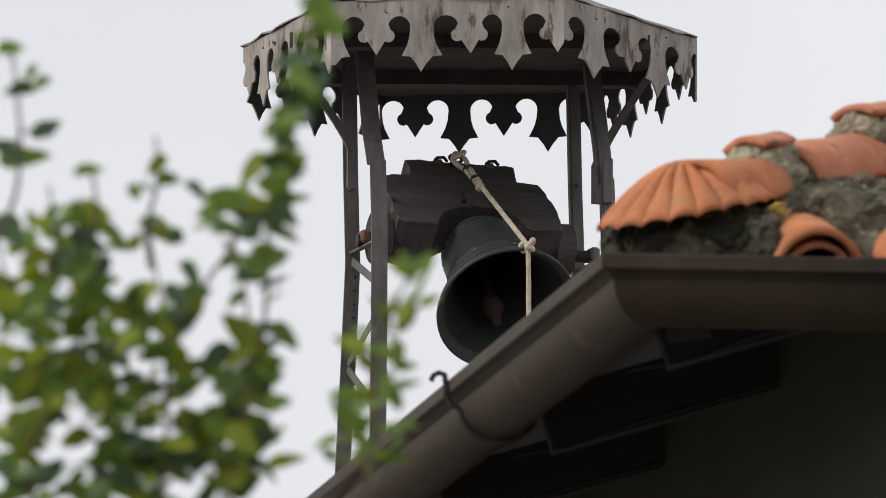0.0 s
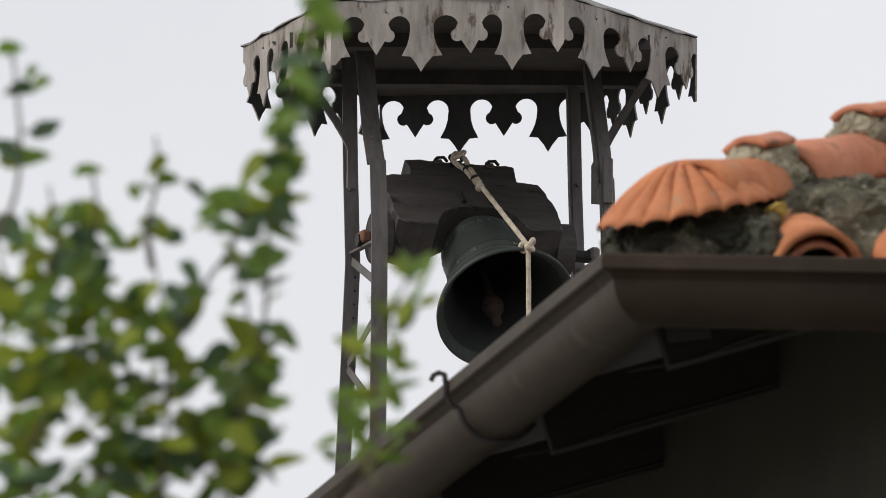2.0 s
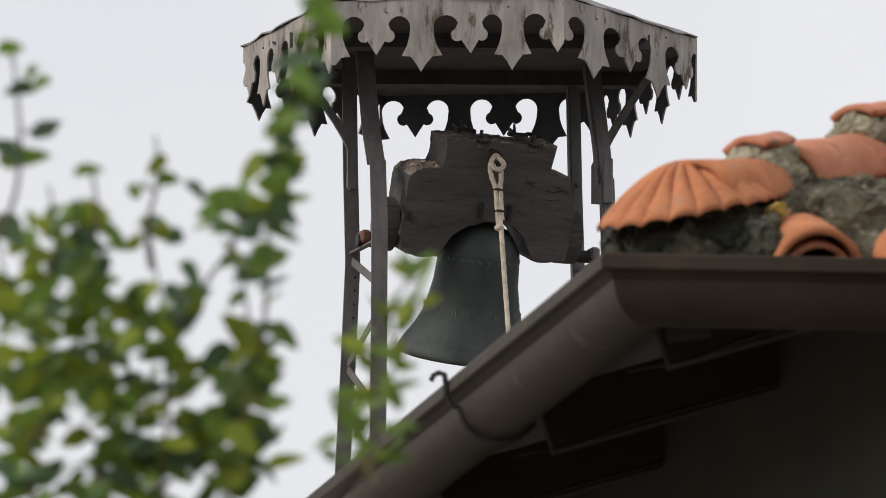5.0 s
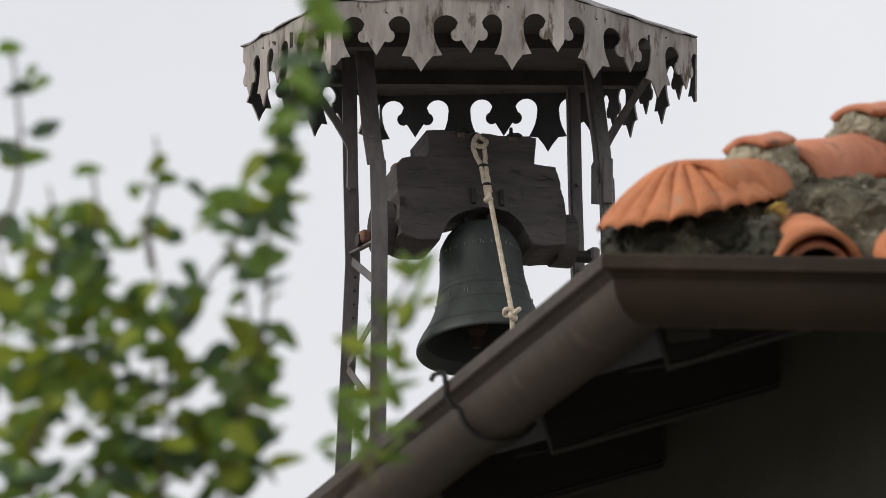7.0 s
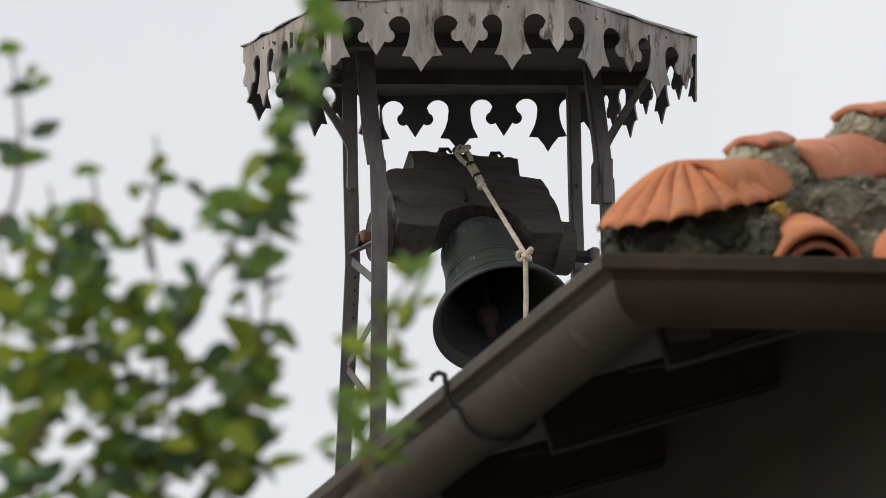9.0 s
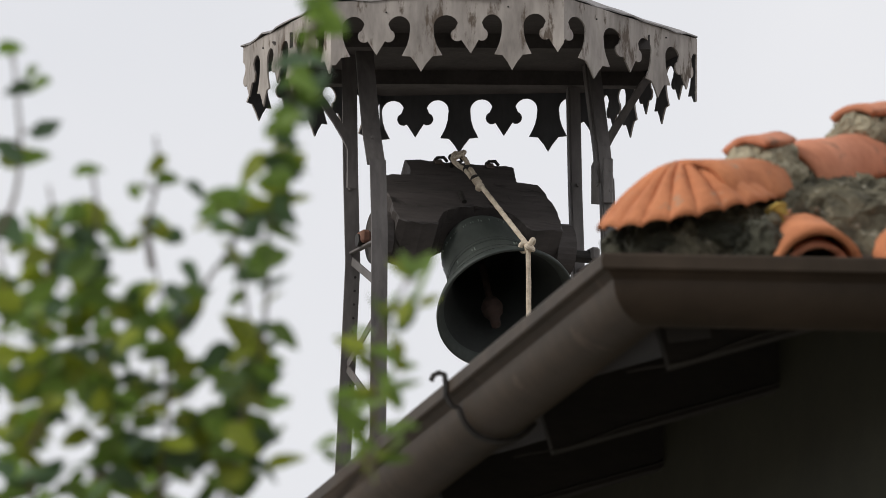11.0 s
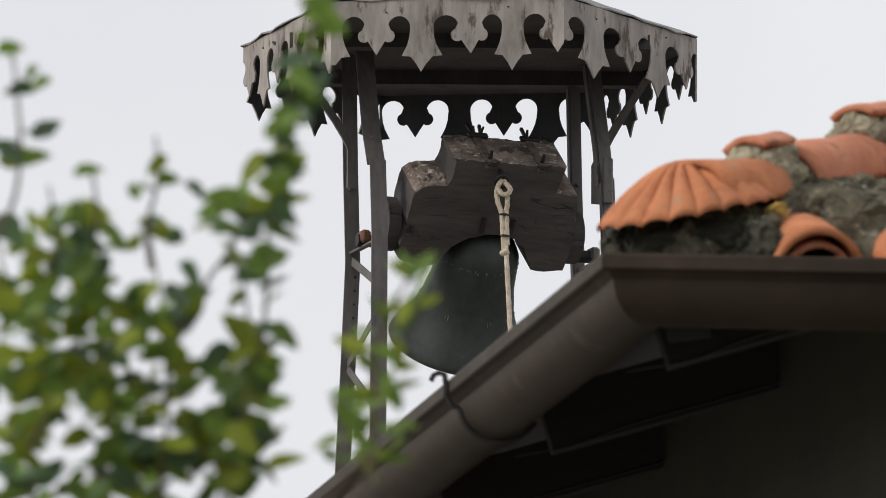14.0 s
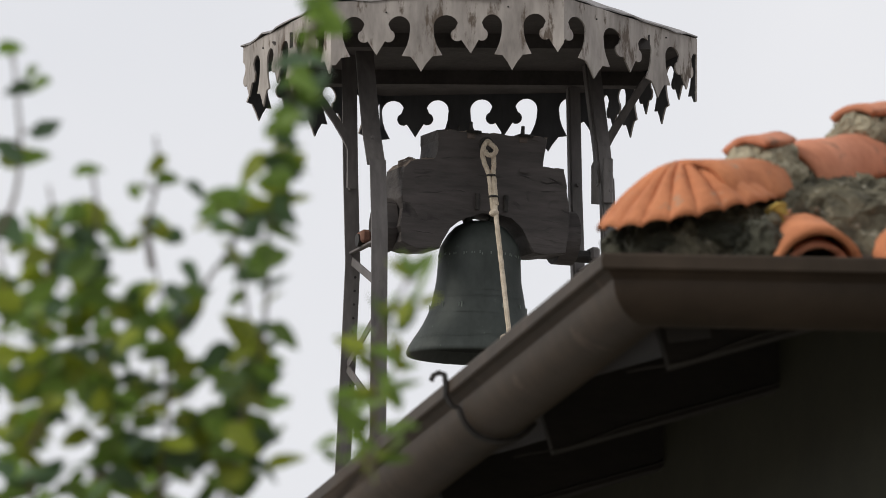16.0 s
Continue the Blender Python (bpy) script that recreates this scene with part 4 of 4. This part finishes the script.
    stem([(29, -3), (33, 2), (37.5, 5)], [(31, 2.5, 1.6), (34, 3.4, 1.8), (36.5, 5, 1.5), (38, 5.5, 0.9)], "young", -5)
    for bm, mat in spare.values():
        tagged(part("foliage", bm, mat, shrub), kind="stuff")
    return shrub


build_shrub()


# ---------------------------------------------------------------- what moves
def motions():
    swing = (
        (0, 46.8), (0.1, 47.3), (0.2, 42.5), (0.3, 29), (0.4, 9.5), (0.5, -14.6), (0.6, -38.6), (0.7, -58.4), (0.8, -74.5), (0.9, -84.2),
        (1, -83.2), (1.1, -74.5), (1.2, -59.5), (1.3, -38.6), (1.4, -15.7), (1.5, 2.7), (1.6, 20.5), (1.7, 36.9), (1.8, 47.9), (1.9, 50.4),
        (2, 46.8), (2.1, 36.9), (2.2, 21.3), (2.3, 3.7), (2.4, -21.2), (2.5, -45.2), (2.6, -62.7), (2.7, -75.6), (2.8, -78.8), (2.9, -74.5),
        (3, -66), (3.1, -50.7), (3.2, -28.8), (3.3, -8.1), (3.4, 12.4), (3.5, 30), (3.6, 44.3), (3.7, 47.9), (3.8, 46.8), (3.9, 38.9),
        (4, 26), (4.1, 10.5), (4.2, -11.4), (4.3, -37.5), (4.4, -56.2), (4.5, -68.1), (4.6, -72.4), (4.7, -68.1), (4.8, -55.1), (4.9, -39.7),
        (5, -20.1), (5.1, -1.2), (5.2, 15.8), (5.3, 30), (5.4, 39.8), (5.5, 41.6), (5.6, 37.9), (5.7, 27), (5.8, 13.3), (5.9, -6),
        (6, -27.7), (6.1, -47.4), (6.2, -61.6), (6.3, -69.2), (6.4, -71.3), (6.5, -66), (6.6, -57.3), (6.7, -44.1), (6.8, -25.5), (6.9, -6),
        (7, 12.4), (7.1, 27), (7.2, 37.9), (7.3, 41.6), (7.4, 41.6), (7.5, 33.9), (7.6, 21.3), (7.7, 3.7), (7.8, -16.8), (7.9, -37.5),
        (8, -56.2), (8.1, -68.1), (8.2, -72.4), (8.3, -68.1), (8.4, -55.1), (8.5, -39.7), (8.6, -20.1), (8.7, -2.2), (8.8, 13.3), (8.9, 27),
        (9, 39.8), (9.1, 46.1), (9.2, 43.4), (9.3, 30), (9.4, 16.6), (9.5, -2.2), (9.6, -23.3), (9.7, -43), (9.8, -59.5), (9.9, -69.2),
        (10, -72.4), (10.1, -68.1), (10.2, -58.4), (10.3, -45.2), (10.4, -26.6), (10.5, -6), (10.6, 13.3), (10.7, 29), (10.8, 42.5), (10.9, 47.3),
        (11, 46.8), (11.1, 41.6), (11.2, 28), (11.3, 10.5), (11.4, -11.4), (11.5, -35.3), (11.6, -56.2), (11.7, -70.2), (11.8, -76.7), (11.9, -75.6),
        (12, -67), (12.1, -51.8), (12.2, -31), (12.3, -10.3), (12.4, 9.5), (12.5, 26), (12.6, 40.7), (12.7, 47.3), (12.8, 47.3), (12.9, 43.4),
        (13, 33), (13.1, 15.8), (13.2, -7), (13.3, -32.1), (13.4, -56.2), (13.5, -73.5), (13.6, -82.1), (13.7, -83.2), (13.8, -75.6), (13.9, -59.5),
        (14, -38.6), (14.1, -15.7), (14.2, 4.6), (14.3, 22), (14.4, 39.8), (14.5, 49.5), (14.6, 51.4), (14.7, 47.3), (14.8, 35.9), (14.9, 16.6),
        (15, -8.1), (15.1, -31), (15.2, -52.9), (15.3, -72.4), (15.4, -83.2), (15.5, -84.2), (15.6, -77.8), (15.7, -62.7), (15.8, -44.1), (15.9, -22.2),
        (16, -4.1),)
    turn = [(t, Matrix.Translation(PIVOT) @ pose(0, 0, 0, -a, 0, BELL_TURN)) for t, a in swing]
    walk(BELL, turn)
    # the clapper swings later than the bell and sinks to the lower lip
    angle = dict(swing)
    keys = [t for t, a in swing]
    rows = []
    for i, t in enumerate(keys):
        late = swing[max(i - 2, 0)][1]
        lag = max(-17.0, min(17.0, 0.3 * (late - angle[t]) - 0.28 * angle[t]))
        rows.append((t, pose(0, 0.002, 0.06, -lag, 0, 0)))
    walk(CLAPPER, rows)
    # the rope: its eye stays at the ring, its knot is drawn towards the street below
    rope_rows, tail_rows = [], []
    lean = ((-90, 0.012, 0.68), (-60, 0.02, 0.68), (-22, 0.05, 0.685), (-8, 0.054, 0.685), (-3, 0.084, 0.68), (12, 0.116, 0.612),
            (27, 0.173, 0.50), (30, 0.19, 0.455), (39, 0.218, 0.38), (47, 0.245, 0.32), (60, 0.28, 0.24))

    def between(a):
        for (a0, x0, z0), (a1, x1, z1) in zip(lean, lean[1:]):
            if a <= a1:
                f = (a - a0) / (a1 - a0)
                return x0 + (x1 - x0) * f, z0 + (z1 - z0) * f
        return lean[-1][1:]

    for (t, m) in turn:
        a = angle[t]
        eye = m @ RING
        across, seen = between(a)
        # the rope's length gives how far it leans out towards the street
        k = 0.192
        b, c = k * seen, across ** 2 + seen ** 2 - ROPE_LENGTH ** 2
        out_ = max(0.02, (-b + math.sqrt(max(0.0, b * b - (1 + k * k) * c))) / (1 + k * k))
        drop = seen + k * out_
        out_ = -out_
        d = Vector((across, out_, -drop)).normalized()
        z = -d
        y = Vector((0, 1, 0))
        x = y.cross(z).normalized()
        y = z.cross(x)
        pose_up = Matrix((x, y, z)).transposed().to_4x4()
        pose_up.translation = eye
        rope_rows.append((t, pose_up))
        knot = eye + d * ROPE_LENGTH
        tail_rows.append((t, pose_up.inverted() @ Matrix.Translation(knot)))
    walk(BELL_ROPE, rope_rows)
    walk(ROPE_TAIL, tail_rows)


motions()
